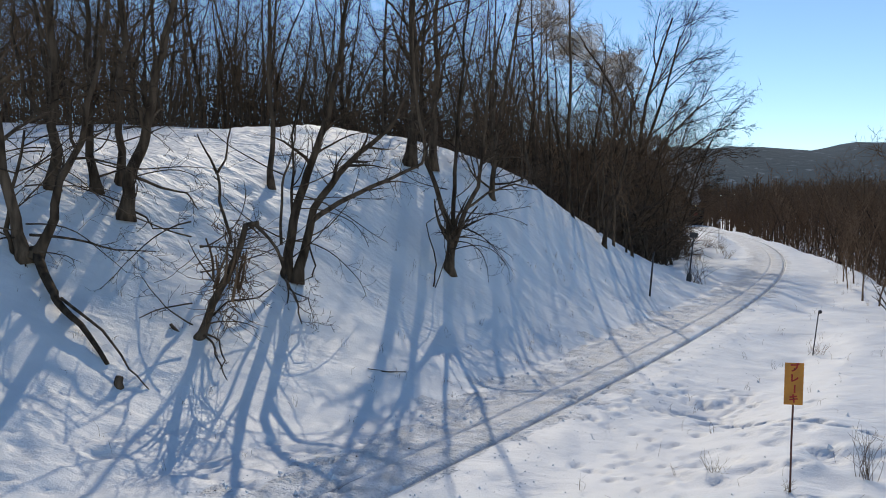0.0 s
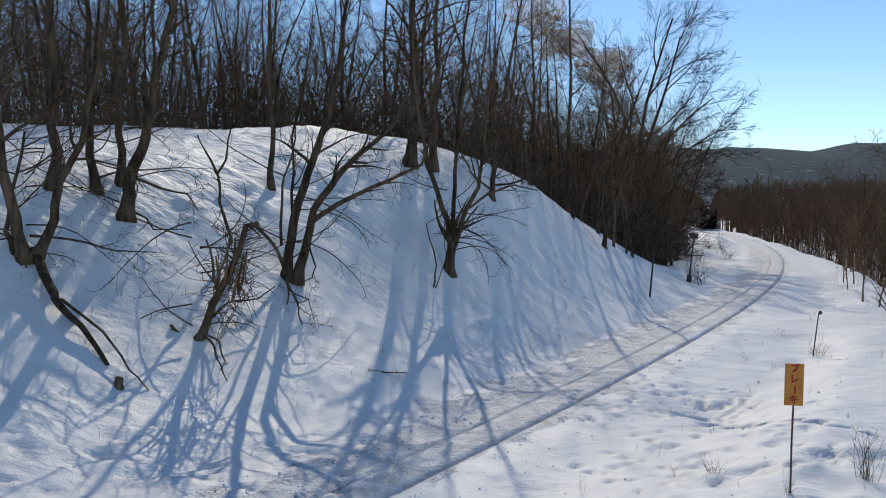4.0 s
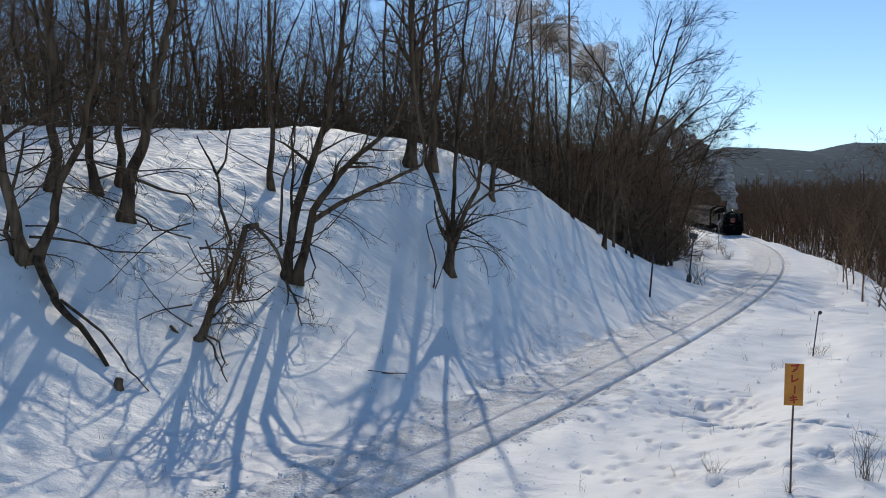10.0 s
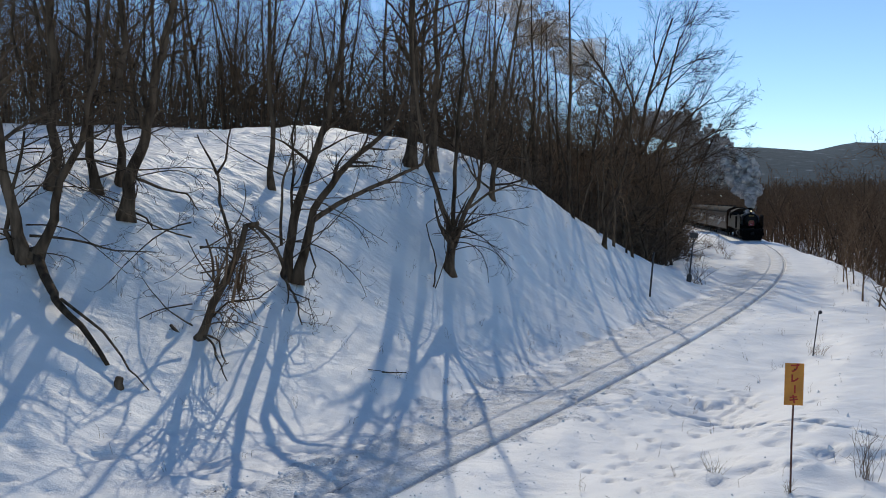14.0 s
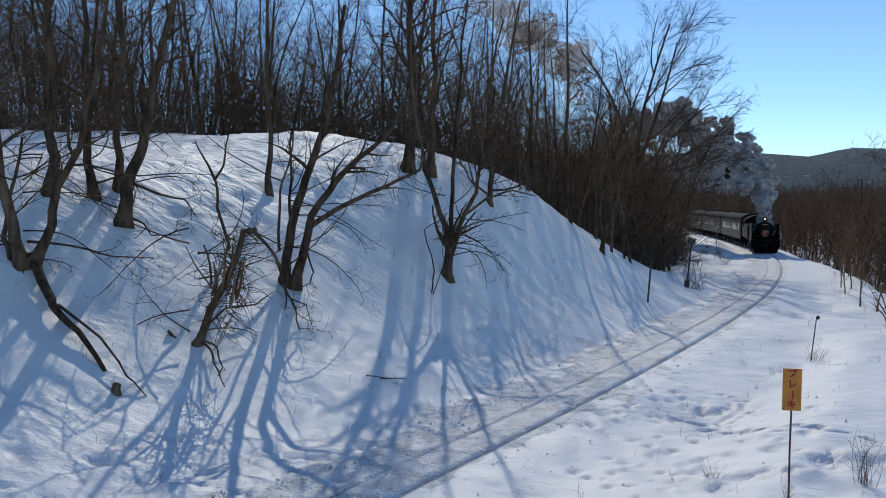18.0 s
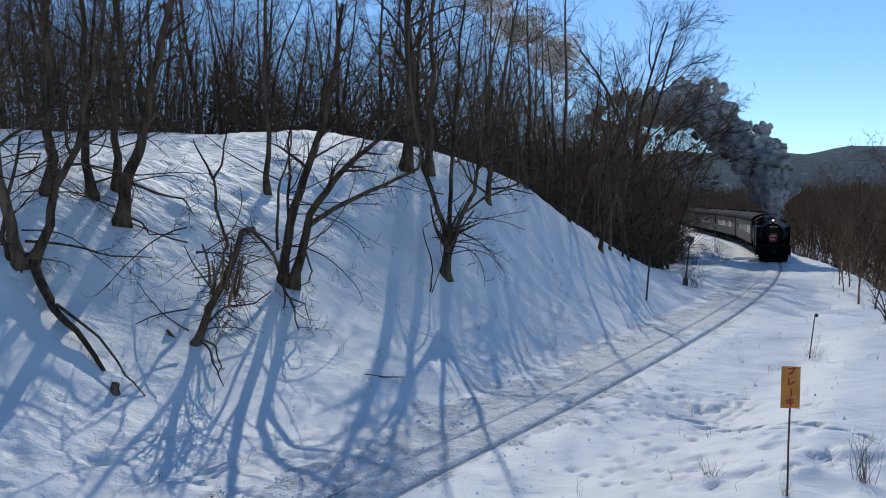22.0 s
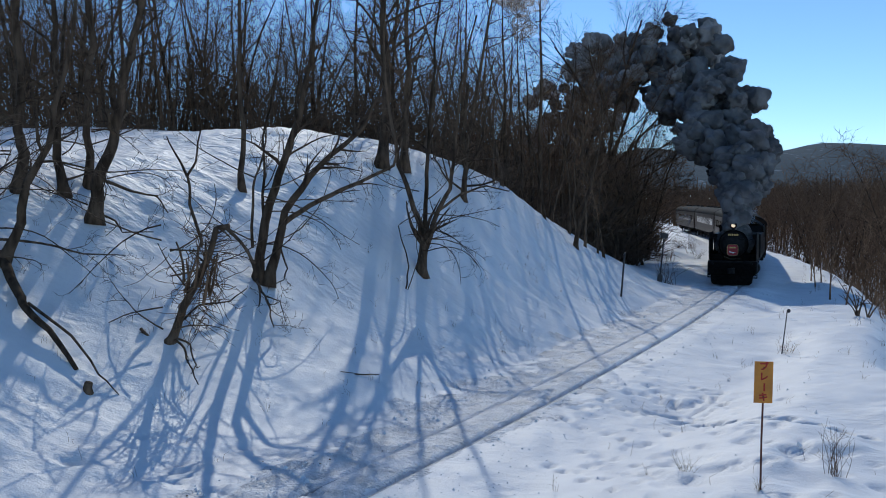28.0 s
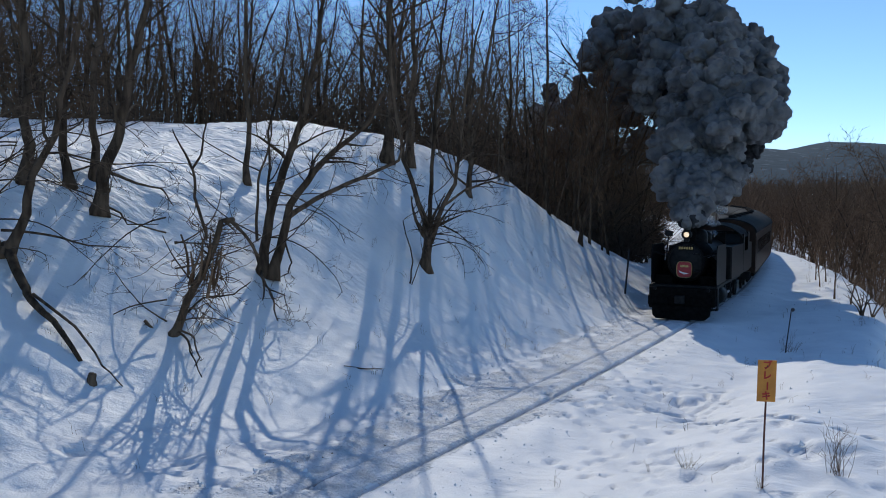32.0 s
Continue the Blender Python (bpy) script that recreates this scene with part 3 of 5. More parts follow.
    hero_tree("dark clump of crooked stems at the hill's edge", -10.1, 22.4, [
        (0.16, 0.05, [(0, 0), (-0.2, 1.1), (-0.5, 2.8), (-0.6, 3.7), (-0.5, 6.0), (-0.3, 9.0)]),
        (0.13, 0.04, [(0.25, 0.1), (0.75, 1.1), (0.9, 2.0), (1.45, 2.9), (1.7, 3.8), (2.2, 6.5)]),
        (0.08, 0.03, [(-0.2, 0.1), (-0.4, 0.8), (-0.2, 1.8), (0.1, 3.2)]),
        (0.04, 0.012, [(0.2, 0.7), (1.2, 0.6), (2.2, 0.35), (3.2, 0.3)]),
        (0.025, 0.008, [(0.1, -0.1, 0.3), (0.2, -0.4, -0.5), (0.25, -0.6, -1.6)]),
    ], 24, count=14, reach=2.4, lift=0.04, sprays=11)


def vine_tangle():
    """Loops of dry vine hanging round the leaning trunk."""
    rng = random.Random(5)
    x, y = -5.2, 22.5
    vine = thing("vine_tangle", pose(x, y, gz(-5.96, 22.49)), "tangle of dry brown vines hung on a dead trunk", "vine")
    b = Build()
    for k in range(150):
        p = Vector((rng.gauss(0.05, 0.27), rng.gauss(0, 0.15), rng.uniform(0.5, 2.7)))
        d = Vector((rng.uniform(-1, 1), rng.uniform(-0.6, 0.6), rng.uniform(-1.0, 0.6)))
        b.tube(wander(rng, p, d, rng.uniform(0.4, 1.6), 7, 0.45, -0.06), [0.013 * (1 - 0.09 * q) for q in range(8)], 3, cap=False)
    part("runner", b, TWIG, vine, "thin looping runners")
    for k in range(9):
        p = Vector((rng.gauss(0.0, 0.2), rng.gauss(0, 0.12), rng.uniform(0.8, 1.6)))
        part("stem", Build().tube(wander(rng, p, (rng.uniform(-0.2, 0.4), -0.1, 1), 1.0, 4, 0.15, 0.1), [0.035, 0.033, 0.03, 0.026, 0.02], 5), TWIG, vine)


def lying(name, label, category, lines, mat=BARK, seed=3):
    """Wood lying on the snow: lines of (radius, end radius, [(x, y, height over the snow)])."""
    rng = random.Random(seed)
    x0, y0 = lines[0][2][0][:2]
    base = Vector((x0, y0, gz(x0, y0)))
    ob = thing(name, Matrix.Translation(base), label, category)
    for r0, r1, pts in lines:
        pts = [Vector((x, y, gz(x, y) + h)) - base for x, y, h in pts]
        line = []
        for a, b in zip(pts, pts[1:]):
            for k in range(3):
                q = a.lerp(b, k / 3)
                line.append(q + Vector((rng.uniform(-0.03, 0.03), rng.uniform(-0.03, 0.03), rng.uniform(-0.015, 0.015))))
        line.append(pts[-1])
        n = len(line) - 1
        part("limb", Build().tube(line, [r0 + (r1 - r0) * k / n for k in range(n + 1)], 7), mat, ob, smooth=True)
    return ob


def forest():
    kinds = [forest_meshes(40 + k, h, r, limbs, reach, (6, 6), 0.45 * up, start, thin=0.010, spread=1.05) for k, (h, r, limbs, reach, up, start) in enumerate((
        (10.0, 0.080, 18, 3.9, 0.15, 0.14), (11.5, 0.09, 19, 4.3, 0.15, 0.16), (9.0, 0.065, 17, 3.4, 0.17, 0.10),
        (13.0, 0.11, 20, 5.0, 0.13, 0.16), (7.5, 0.055, 16, 3.0, 0.16, 0.08)))]
    plain = [forest_meshes(50 + k, h, r, limbs, reach, (5, 4), up, start, thin=0.019, spread=1.0) for k, (h, r, limbs, reach, up, start) in enumerate((
        (10.5, 0.09, 16, 3.6, 0.10, 0.12), (12.5, 0.11, 17, 4.0, 0.08, 0.15), (8.5, 0.07, 15, 3.2, 0.12, 0.08)))]
    stems = [forest_meshes(80 + k, h, r, 9, 2.6, (4, 3), 0.14, 0.25, thin=0.014) for k, (h, r) in enumerate(((8.5, 0.085), (7.0, 0.070), (9.5, 0.10)))]
    sparse = [forest_meshes(90 + k, h, r, 11, 2.6, (4, 2), 0.13, 0.3, thin=0.013) for k, (h, r) in enumerate(((10.0, 0.10), (8.5, 0.08), (11.5, 0.12)))]
    rng = random.Random(77)
    spots = []
    while len(spots) < 195:
        deep = len(spots) >= 75
        y, x = rng.uniform(27, 120 if deep else 66), rng.uniform(-70 if deep else -40, 15)
        slope = float(track_slope(y))
        c = 1 / math.sqrt(1 + slope * slope)
        d = (x - float(track_x(y))) * c
        foot = y + d * slope * c
        if -d < 14.5 + 6 * float(step(34, 12, foot)) or foot > 66 or foot < -25 or x / y < -0.62:
            continue
        if -d < 24 + 6 * float(step(34, 12, foot)) and rng.random() < 0.72:
            continue
        if y < 44 and x < -3 and rng.random() < 0.45:
            continue
        if -0.27 < x / y < 0.02 and rng.random() < 0.62:
            continue
        if any((x - a) ** 2 + (y - b) ** 2 < 2.2 for a, b in spots):
            continue
        spots.append((x, y))
        s = rng.uniform(0.75, 1.05) * (1.18 if x < -9 else 0.92)
        woodland_tree(rng.choice(sparse if y < 42 else kinds if y < 78 else plain), pose(x, y, gz(x, y), 0, 0, rng.uniform(0, 360)) @ Matrix.Scale(s, 4),
                      "slender bare tree in the wood on the snowy hilltop", "hilltop wood", own=len(spots) <= 75)
    # broad trees along the shoulder of the hill
    for k in range(9):
        y, x = rng.uniform(42, 58), rng.uniform(-2.5, 3.5)
        if gz(x, y) < 3.0:
            continue
        woodland_tree(kinds[(1, 3, 3, 0)[k % 4]], pose(x, y, gz(x, y), 0, 0, rng.uniform(0, 360)) @ Matrix.Scale(rng.uniform(0.85, 1.15), 4),
                      "broad bare tree on the shoulder of the hill", "hilltop wood")
    # a close row of stouter stems behind the brow of the nose
    for k in range(18):
        f = (k + rng.random() * 0.8) / 18
        x, y = -1.5 + 12.5 * f, 41.5 + 9.0 * f + rng.uniform(0, 4.0)
        woodland_tree(stems[k % 3], pose(x, y, gz(x, y), 0, 0, rng.uniform(0, 360)) @ Matrix.Scale(rng.uniform(0.7, 1.0), 4),
                      "slender bare tree at the brow of the hill's end", "hilltop wood")
    # trees behind the hill's nose, inside the curve
    tall = [forest_meshes(60 + k, h, r, limbs, reach, (6, 6), up, start, (BARK, TWIG), thin=0.013, spread=1.0) for k, (h, r, limbs, reach, up, start) in enumerate((
        (12.0, 0.12, 24, 4.4, 0.05, 0.06), (10.0, 0.10, 24, 3.9, 0.06, 0.05), (11.0, 0.09, 22, 3.6, 0.10, 0.10)))]
    spots = []
    while len(spots) < 205:
        y, u = rng.uniform(50, 104), rng.uniform(7.5, 36)
        x = float(track_x(y)) - u
        if u < 7.0 + 4.5 * float(step(60, 47, y)) or x / y > 0.25 or any((x - a) ** 2 + (y - b) ** 2 < 2.0 for a, b in spots):
            continue
        spots.append((x, y))
        woodland_tree(rng.choice(sparse if y < 58 else tall if len(spots) <= 115 else plain), pose(x, y, gz(x, y), 0, 0, rng.uniform(0, 360)) @ Matrix.Scale(rng.uniform(1.0, 1.35) if x / y < 0.15 else rng.uniform(1.0, 1.3) if x / y < 0.2 else rng.uniform(0.85, 1.2), 4),
                      "bare tree in the thicket behind the hill's end", "thicket inside the curve", own=len(spots) <= 115)
    # the wood beyond the embankment
    low = [forest_meshes(70 + k, h, r, limbs, reach, (4, 4), up, start, (TWIG, TWIG), thin=0.018) for k, (h, r, limbs, reach, up, start) in enumerate((
        (10.0, 0.07, 22, 1.9, 0.18, 0.10), (9.0, 0.065, 22, 1.7, 0.2, 0.08), (11.5, 0.08, 24, 2.1, 0.18, 0.12)))]
    spots = [(rng.uniform(0.43, 0.53) * q, q) for q in np.linspace(45, 76, 17)]
    for x, y in spots:
        woodland_tree(rng.choice(low), pose(x, y, gz(x, y), 0, 0, rng.uniform(0, 360)) @ Matrix.Scale(rng.uniform(0.48, 0.68) if x / y < 0.495 else rng.uniform(0.5, 0.62), 4),
                      "bare tree at the edge of the wood below the embankment", "wood below the embankment")
    while len(spots) < 217:
        y = rng.uniform(50, 150)
        d = rng.uniform(8.0, 48) + 2.5 * float(step(70, 45, y))
        x = float(track_x(y)) + d
        if x / y > 0.60 or any((x - a) ** 2 + (y - b) ** 2 < 2.5 for a, b in spots):
            continue
        spots.append((x, y))
        woodland_tree(rng.choice(low if len(spots) <= 80 else plain), pose(x, y, gz(x, y), 0, 0, rng.uniform(0, 360)) @ Matrix.Scale(rng.uniform(0.85, 1.25), 4),
                      "bare tree in the snowy wood below the embankment", "wood below the embankment", own=len(spots) <= 80)
    # the rest of the woods, joined
    vs, fs, n = [], [], 0
    for which in (0, 1):
        vs, fs, n = [], [], 0
        for meshes, m in WILD:
            me = meshes[which]
            co = np.empty(len(me.vertices) * 3)
            me.vertices.foreach_get("co", co)
            vs.append(co.reshape(-1, 3) @ np.array(m.to_3x3()).T + np.array(m.translation))
            fs += [tuple(i + n for i in p.vertices) for p in me.polygons]
            n += len(me.vertices)
        me = bpy.data.meshes.new("deep_wood")
        me.from_pydata(np.concatenate(vs).tolist(), [], fs)
        me.materials.append((BARK, TWIG)[which])
        tagged(new(("deep_wood", "deep_wood_twig")[which], me), ("trunks of the bare woods further back", "bare twigs of the woods further back")[which], "woods", kind="stuff")


def saplings():
    """Slender young stems that fill the hilltop wood and the wood below the line."""
    rng = random.Random(61)
    b = Build()
    done = 0
    while done < 1500:
        if done < 1000:
            y, x = rng.uniform(43, 100), rng.uniform(-58, 14)
            d = x - float(track_x(y))
            if d > -22 - 5 * float(step(40, 30, y)) or y - 0.5 * d > 140 or gz(x, y) < 4.0 or x / y < -0.6:
                continue
            tall = rng.uniform(3.5, 8.5)
        else:
            y = rng.uniform(55, 135)
            x = float(track_x(y)) + rng.uniform(9.0, 40)
            if x / y > 0.6:
                continue
            tall = rng.uniform(5.0, 9.5)
        done += 1
        line = wander(rng, (x, y, gz(x, y) - 0.2), (rng.uniform(-0.12, 0.12), rng.uniform(-0.12, 0.12), 1), tall, 4, 0.08, 0.12)
        r = rng.uniform(0.016, 0.034)
        b.tube(line, [r, r * 0.85, r * 0.7, r * 0.5, r * 0.25], 3, cap=False)
        for _ in range(11):
            q = rng.uniform(0.8, 3.9)
            p = line[int(q)].lerp(line[int(q) + 1], q - int(q))
            s = rng.uniform(0.5, 1.5)
            b.tube([p, p + Vector((rng.uniform(-0.6, 0.6), rng.uniform(-0.6, 0.6), rng.uniform(0.5, 1.0))) * s], [r * 0.4, r * 0.18], 3, cap=False)
    tagged(new("saplings", b.mesh("saplings", TWIG)), "slender bare saplings between the trees of the wood", "saplings", kind="stuff")


def far_wood():
    """Woods beyond: many plain bare trees in one mesh."""
    rng = random.Random(8)
    v, f = [], []

    def blade(p, q, r):
        k = len(v)
        for a, w in ((p, r), (q, r * 0.35)):
            v.extend([(a[0] + w, a[1], a[2]), (a[0] - 0.5 * w, a[1] + 0.87 * w, a[2]), (a[0] - 0.5 * w, a[1] - 0.87 * w, a[2])])
        f.extend([(k, k + 1, k + 4, k + 3), (k + 1, k + 2, k + 5, k + 4), (k + 2, k, k + 3, k + 5)])
    for _ in range(3300):
        y = 120 + 480 * rng.random() ** 1.4
        x = y * rng.uniform(0.02, 0.66)
        if abs(x - float(track_x(y))) < 9 or (y < 165 and x < float(track_x(y)) + 40 and x / y > 0.26):
            continue
        z, h = gz(x, y), rng.uniform(9, 12.5) * (1 + y / 1200)
        lean = rng.uniform(-0.4, 0.4)
        blade((x, y, z - 0.3), (x + lean, y, z + h), 0.10 + y * 0.0003)
        for k in range(13):
            a, q = rng.uniform(0, 6.28), rng.uniform(0.2, 0.95)
            s = h * 0.36 * (1.1 - q)
            blade((x + lean * q, y, z + h * q), (x + lean * q + s * math.cos(a), y + s * math.sin(a), z + h * q + s * 1.1), 0.03 + y * 0.0003)
    me = bpy.data.meshes.new("far_wood")
    me.from_pydata(v, [], f)
    me.materials.append(TWIG)
    tagged(new("far_wood", me), "brown bare woods on the flat beyond the line", "woods", kind="stuff")


def undergrowth():
    """Brush under the hilltop trees and in the thicket: thin stems."""
    rng = random.Random(9)
    b = Build()
    done = 0
    while done < 1500:
        if done < 380:
            y, x = rng.uniform(27, 75), rng.uniform(-48, 13)
        else:
            y = rng.uniform(47, 100)
            x = float(track_x(y)) - rng.uniform(8.0, 27) - 5 * float(step(60, 47, y))
        slope = float(track_slope(y))
        c = 1 / math.sqrt(1 + slope * slope)
        d = (x - float(track_x(y))) * c
        foot = y + d * slope * c
        if done < 380 and (-d < 19.0 + 6.2 * float(step(34, 12, foot)) or foot > 62):
            continue
        done += 1
        big = 0.9 if done <= 380 else rng.uniform(0.9, 2.1)
        z = gz(x, y)
        for k in range(4):
            line = wander(rng, (x, y, z - 0.1), (rng.uniform(-1.0, 1.0), rng.uniform(-1.0, 1.0), 1), rng.uniform(1.2, 3.4) * big, 3, 0.34, -0.02)
            b.tube(line, [0.02 * big, 0.016 * big, 0.011 * big, 0.006 * big], 3, cap=False)
            for q in (1, 2, 2):
                b.tube([line[q], line[q] + Vector((rng.uniform(-0.9, 0.9), rng.uniform(-0.6, 0.6), rng.uniform(-0.2, 0.7))) * big], [0.012 * big, 0.006 * big], 3, cap=False)
    tagged(new("undergrowth", b.mesh("undergrowth", DARK_TWIG)), "dense dark brush under the bare trees", "brush", kind="stuff")
    edge = Build()
    for _ in range(330):
        y = rng.uniform(40, 125)
        x = float(track_x(y)) + rng.uniform(6.5, 17) + 2.0 * float(step(70, 45, y))
        z = gz(x, y)
        for k in range(4):
            line = wander(rng, (x, y, z - 0.1), (rng.uniform(-0.5, 0.5), rng.uniform(-0.5, 0.5), 1), rng.uniform(0.5, 2.2), 3, 0.2, 0.0)
            edge.tube(line, [0.014, 0.012, 0.009, 0.006], 3, cap=False)
            edge.tube([line[1], line[1] + Vector((rng.uniform(-0.4, 0.4), rng.uniform(-0.4, 0.4), rng.uniform(0.2, 0.7)))], [0.010, 0.005], 3, cap=False)
    tagged(new("edge_brush", edge.mesh("edge_brush", TWIG)), "dry brown brush along the foot of the embankment", "brush", kind="stuff")


def crown_tree():
    """The broad tree that stands against the sky by the curve: it forks again and again into fine, outward-curving ends."""
    rng = random.Random(31)
    x, y = 15.4, 75.0
    tree = thing("bare_tree", pose(x, y, gz(x, y) - 0.15), "tall broad bare tree spreading against the blue sky", "tree")
    twigs = Build()

    def fork(wood, p, d, r, length, level):
        bits = 5 if level < 3 else 3
        line = wander(rng, p, d, length, bits, 0.10 if level < 2 else 0.17, 0.02)
        target = wood if r > 0.03 else twigs
        target.tube(line, [r * (1 - 0.62 * q / bits) for q in range(bits + 1)], 6 if r > 0.06 else 3, cap=False)
        if level == 5:
            return
        count = (0, 6, 6, 5, 5)[level]
        for k in range(count):
            f = 0.16 + 0.84 * (k + rng.random()) / count
            i = min(int(f * bits), bits - 1)
            q = line[i].lerp(line[i + 1], f * bits - i)
            along = (line[i + 1] - line[i]).normalized()
            side = along.orthogonal().normalized()
            side.rotate(Matrix.Rotation(rng.uniform(0, 2 * math.pi), 3, along))
            out = Vector((q.x, q.y, 0)) * 0.03
            fork(wood, q, along + side * rng.uniform(0.45, 0.75) + out, max(0.011, r * (1 - 0.5 * f) * rng.uniform(0.42, 0.6)), length * rng.uniform(0.42, 0.62) * (1.1 - 0.35 * f), level + 1)
    trunk = Build().tube([(0, 0, 0), (0.1, 0, 3.0), (0.0, 0.1, 6.0), (0.2, 0, 8.0)], [0.36, 0.28, 0.24, 0.2], 9)
    part("trunk", trunk, BARK, tree, smooth=True)
    for k, (px, pz, dx, dz, r, length) in enumerate((
            (0.15, 7.8, -0.22, 1.0, 0.15, 10.5), (0.2, 8.0, 0.10, 1.0, 0.16, 11.5), (0.2, 7.9, 0.42, 1.0, 0.15, 10.5), (0.1, 7.0, 0.80, 1.0, 0.13, 9.2),
            (0.05, 6.2, 1.15, 0.85, 0.12, 8.0), (0.05, 5.4, 1.3, 0.50, 0.10, 7.2), (0.05, 6.4, -0.55, 1.0, 0.11, 8.0), (0.05, 4.6, 1.2, 0.32, 0.08, 5.6))):
        wood = Build()
        fork(wood, (px, rng.uniform(-0.1, 0.1), pz), (dx, rng.uniform(-0.35, 0.35), dz), r, length, 1)
        part("limb", wood, BARK, tree, smooth=True)
    part("crown", twigs, DARK_TWIG, tree, "fine bare twigs")


def hills():
    """Far ridge of low wooded hills with snow on the open tops."""
    rng = np.random.RandomState(4)
    xs = np.linspace(-2600, 3200, 150)
    rows = []
    for k, (y, h) in enumerate(((1500, 0), (1750, 0.45), (2000, 0.85), (2200, 1.0), (2500, 0.8), (3000, 0.3))):
        top = 110 + 8 * np.sin(xs / 150 + 0.9) + 7 * np.sin(xs / 83 + 0.4) + 5 * np.sin(xs / 37) + 10 * rough(xs, xs * 0 + k * 3, 60, 6)
        rows.append(np.stack([xs, np.full_like(xs, y) + 30 * rough(xs, xs * 0, 200, k), 10 + top * h], -1))
    v = np.concatenate(rows)
    n = len(xs)
    f = [(r * n + i, r * n + i + 1, r * n + n + i + 1, r * n + n + i) for r in range(len(rows) - 1) for i in range(n - 1)]
    me = bpy.data.meshes.new("hills")
    me.from_pydata([tuple(map(float, p)) for p in v], [], f)
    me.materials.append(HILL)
    me.polygons.foreach_set("use_smooth", [True] * len(me.polygons))
    tagged(new("hills", me), "low wooded hills with snow patches on the horizon", "hills", kind="structure")


slope_trees()
crown_tree()
forest()
far_wood()
undergrowth()
saplings()
hills()
lying("fallen_limb", "crooked fallen limb lying on the snow slope", "fallen branch", [
    (0.13, 0.05, [(-9.9, 22.5, 0.25), (-9.1, 21.6, 0.28), (-8.85, 21.3, 0.25), (-8.2, 20.95, 0.22), (-7.4, 20.4, 0.0)]),
    (0.04, 0.012, [(-8.85, 21.45, 0.3), (-7.7, 21.0, 0.3), (-6.9, 20.3, 0.15), (-6.4, 20.1, 0.0)])])
lying("broken_twig", "broken twig lying on the snow", "twig", [
    (0.02, 0.012, [(-1.55, 23.7, 0.02), (-0.95, 24.0, 0.12)]), (0.012, 0.006, [(-1.9, 23.6, 0.03), (-1.4, 23.75, 0.04)])], DARK_TWIG)
lying("tree_stump", "small dark stump sticking out of the snow", "stump", [(0.11, 0.09, [(-6.97, 19.85, -0.1), (-6.95, 19.85, 0.22)])])
lying("bare_shoot", "thin forked shoot standing in the snow", "shoot", [
    (0.03, 0.012, [(-0.32, 30.7, -0.1), (-0.2, 30.7, 0.8), (-0.55, 30.7, 1.9), (-0.2, 30.7, 2.4)]),
    (0.02, 0.008, [(-0.28, 30.7, -0.1), (0.1, 30.7, 1.3), (0.0, 30.7, 2.2)])])


# ---- the train's way along the curve ----
ARC_Y = np.linspace(0, 420, 4201)
ARC_S = np.concatenate([[0], np.cumsum(np.hypot(np.diff(ARC_Y), np.diff(track_x(ARC_Y))))])
SPEED = 4.2
FRONT_END = float(np.interp(39.0, ARC_Y, ARC_S))      # where the engine's front stands at 32 s


def on_track(s):
    y = float(np.interp(s, ARC_S, ARC_Y))
    return Vector((float(track_x(y)), y, 0.0))


def vehicle_pose(t, offset, length):
    """Pose of a vehicle whose front is offset metres behind the engine's front; it faces along its +y."""
    s = FRONT_END + SPEED * (32.0 - t) + offset - 1.3 * float(step(24, 33, t))
    a, b = on_track(s), on_track(s + length)
    d = a - b
    return Matrix.Translation(a) @ Matrix.Rotation(math.atan2(-d.x, d.y), 4, "Z")


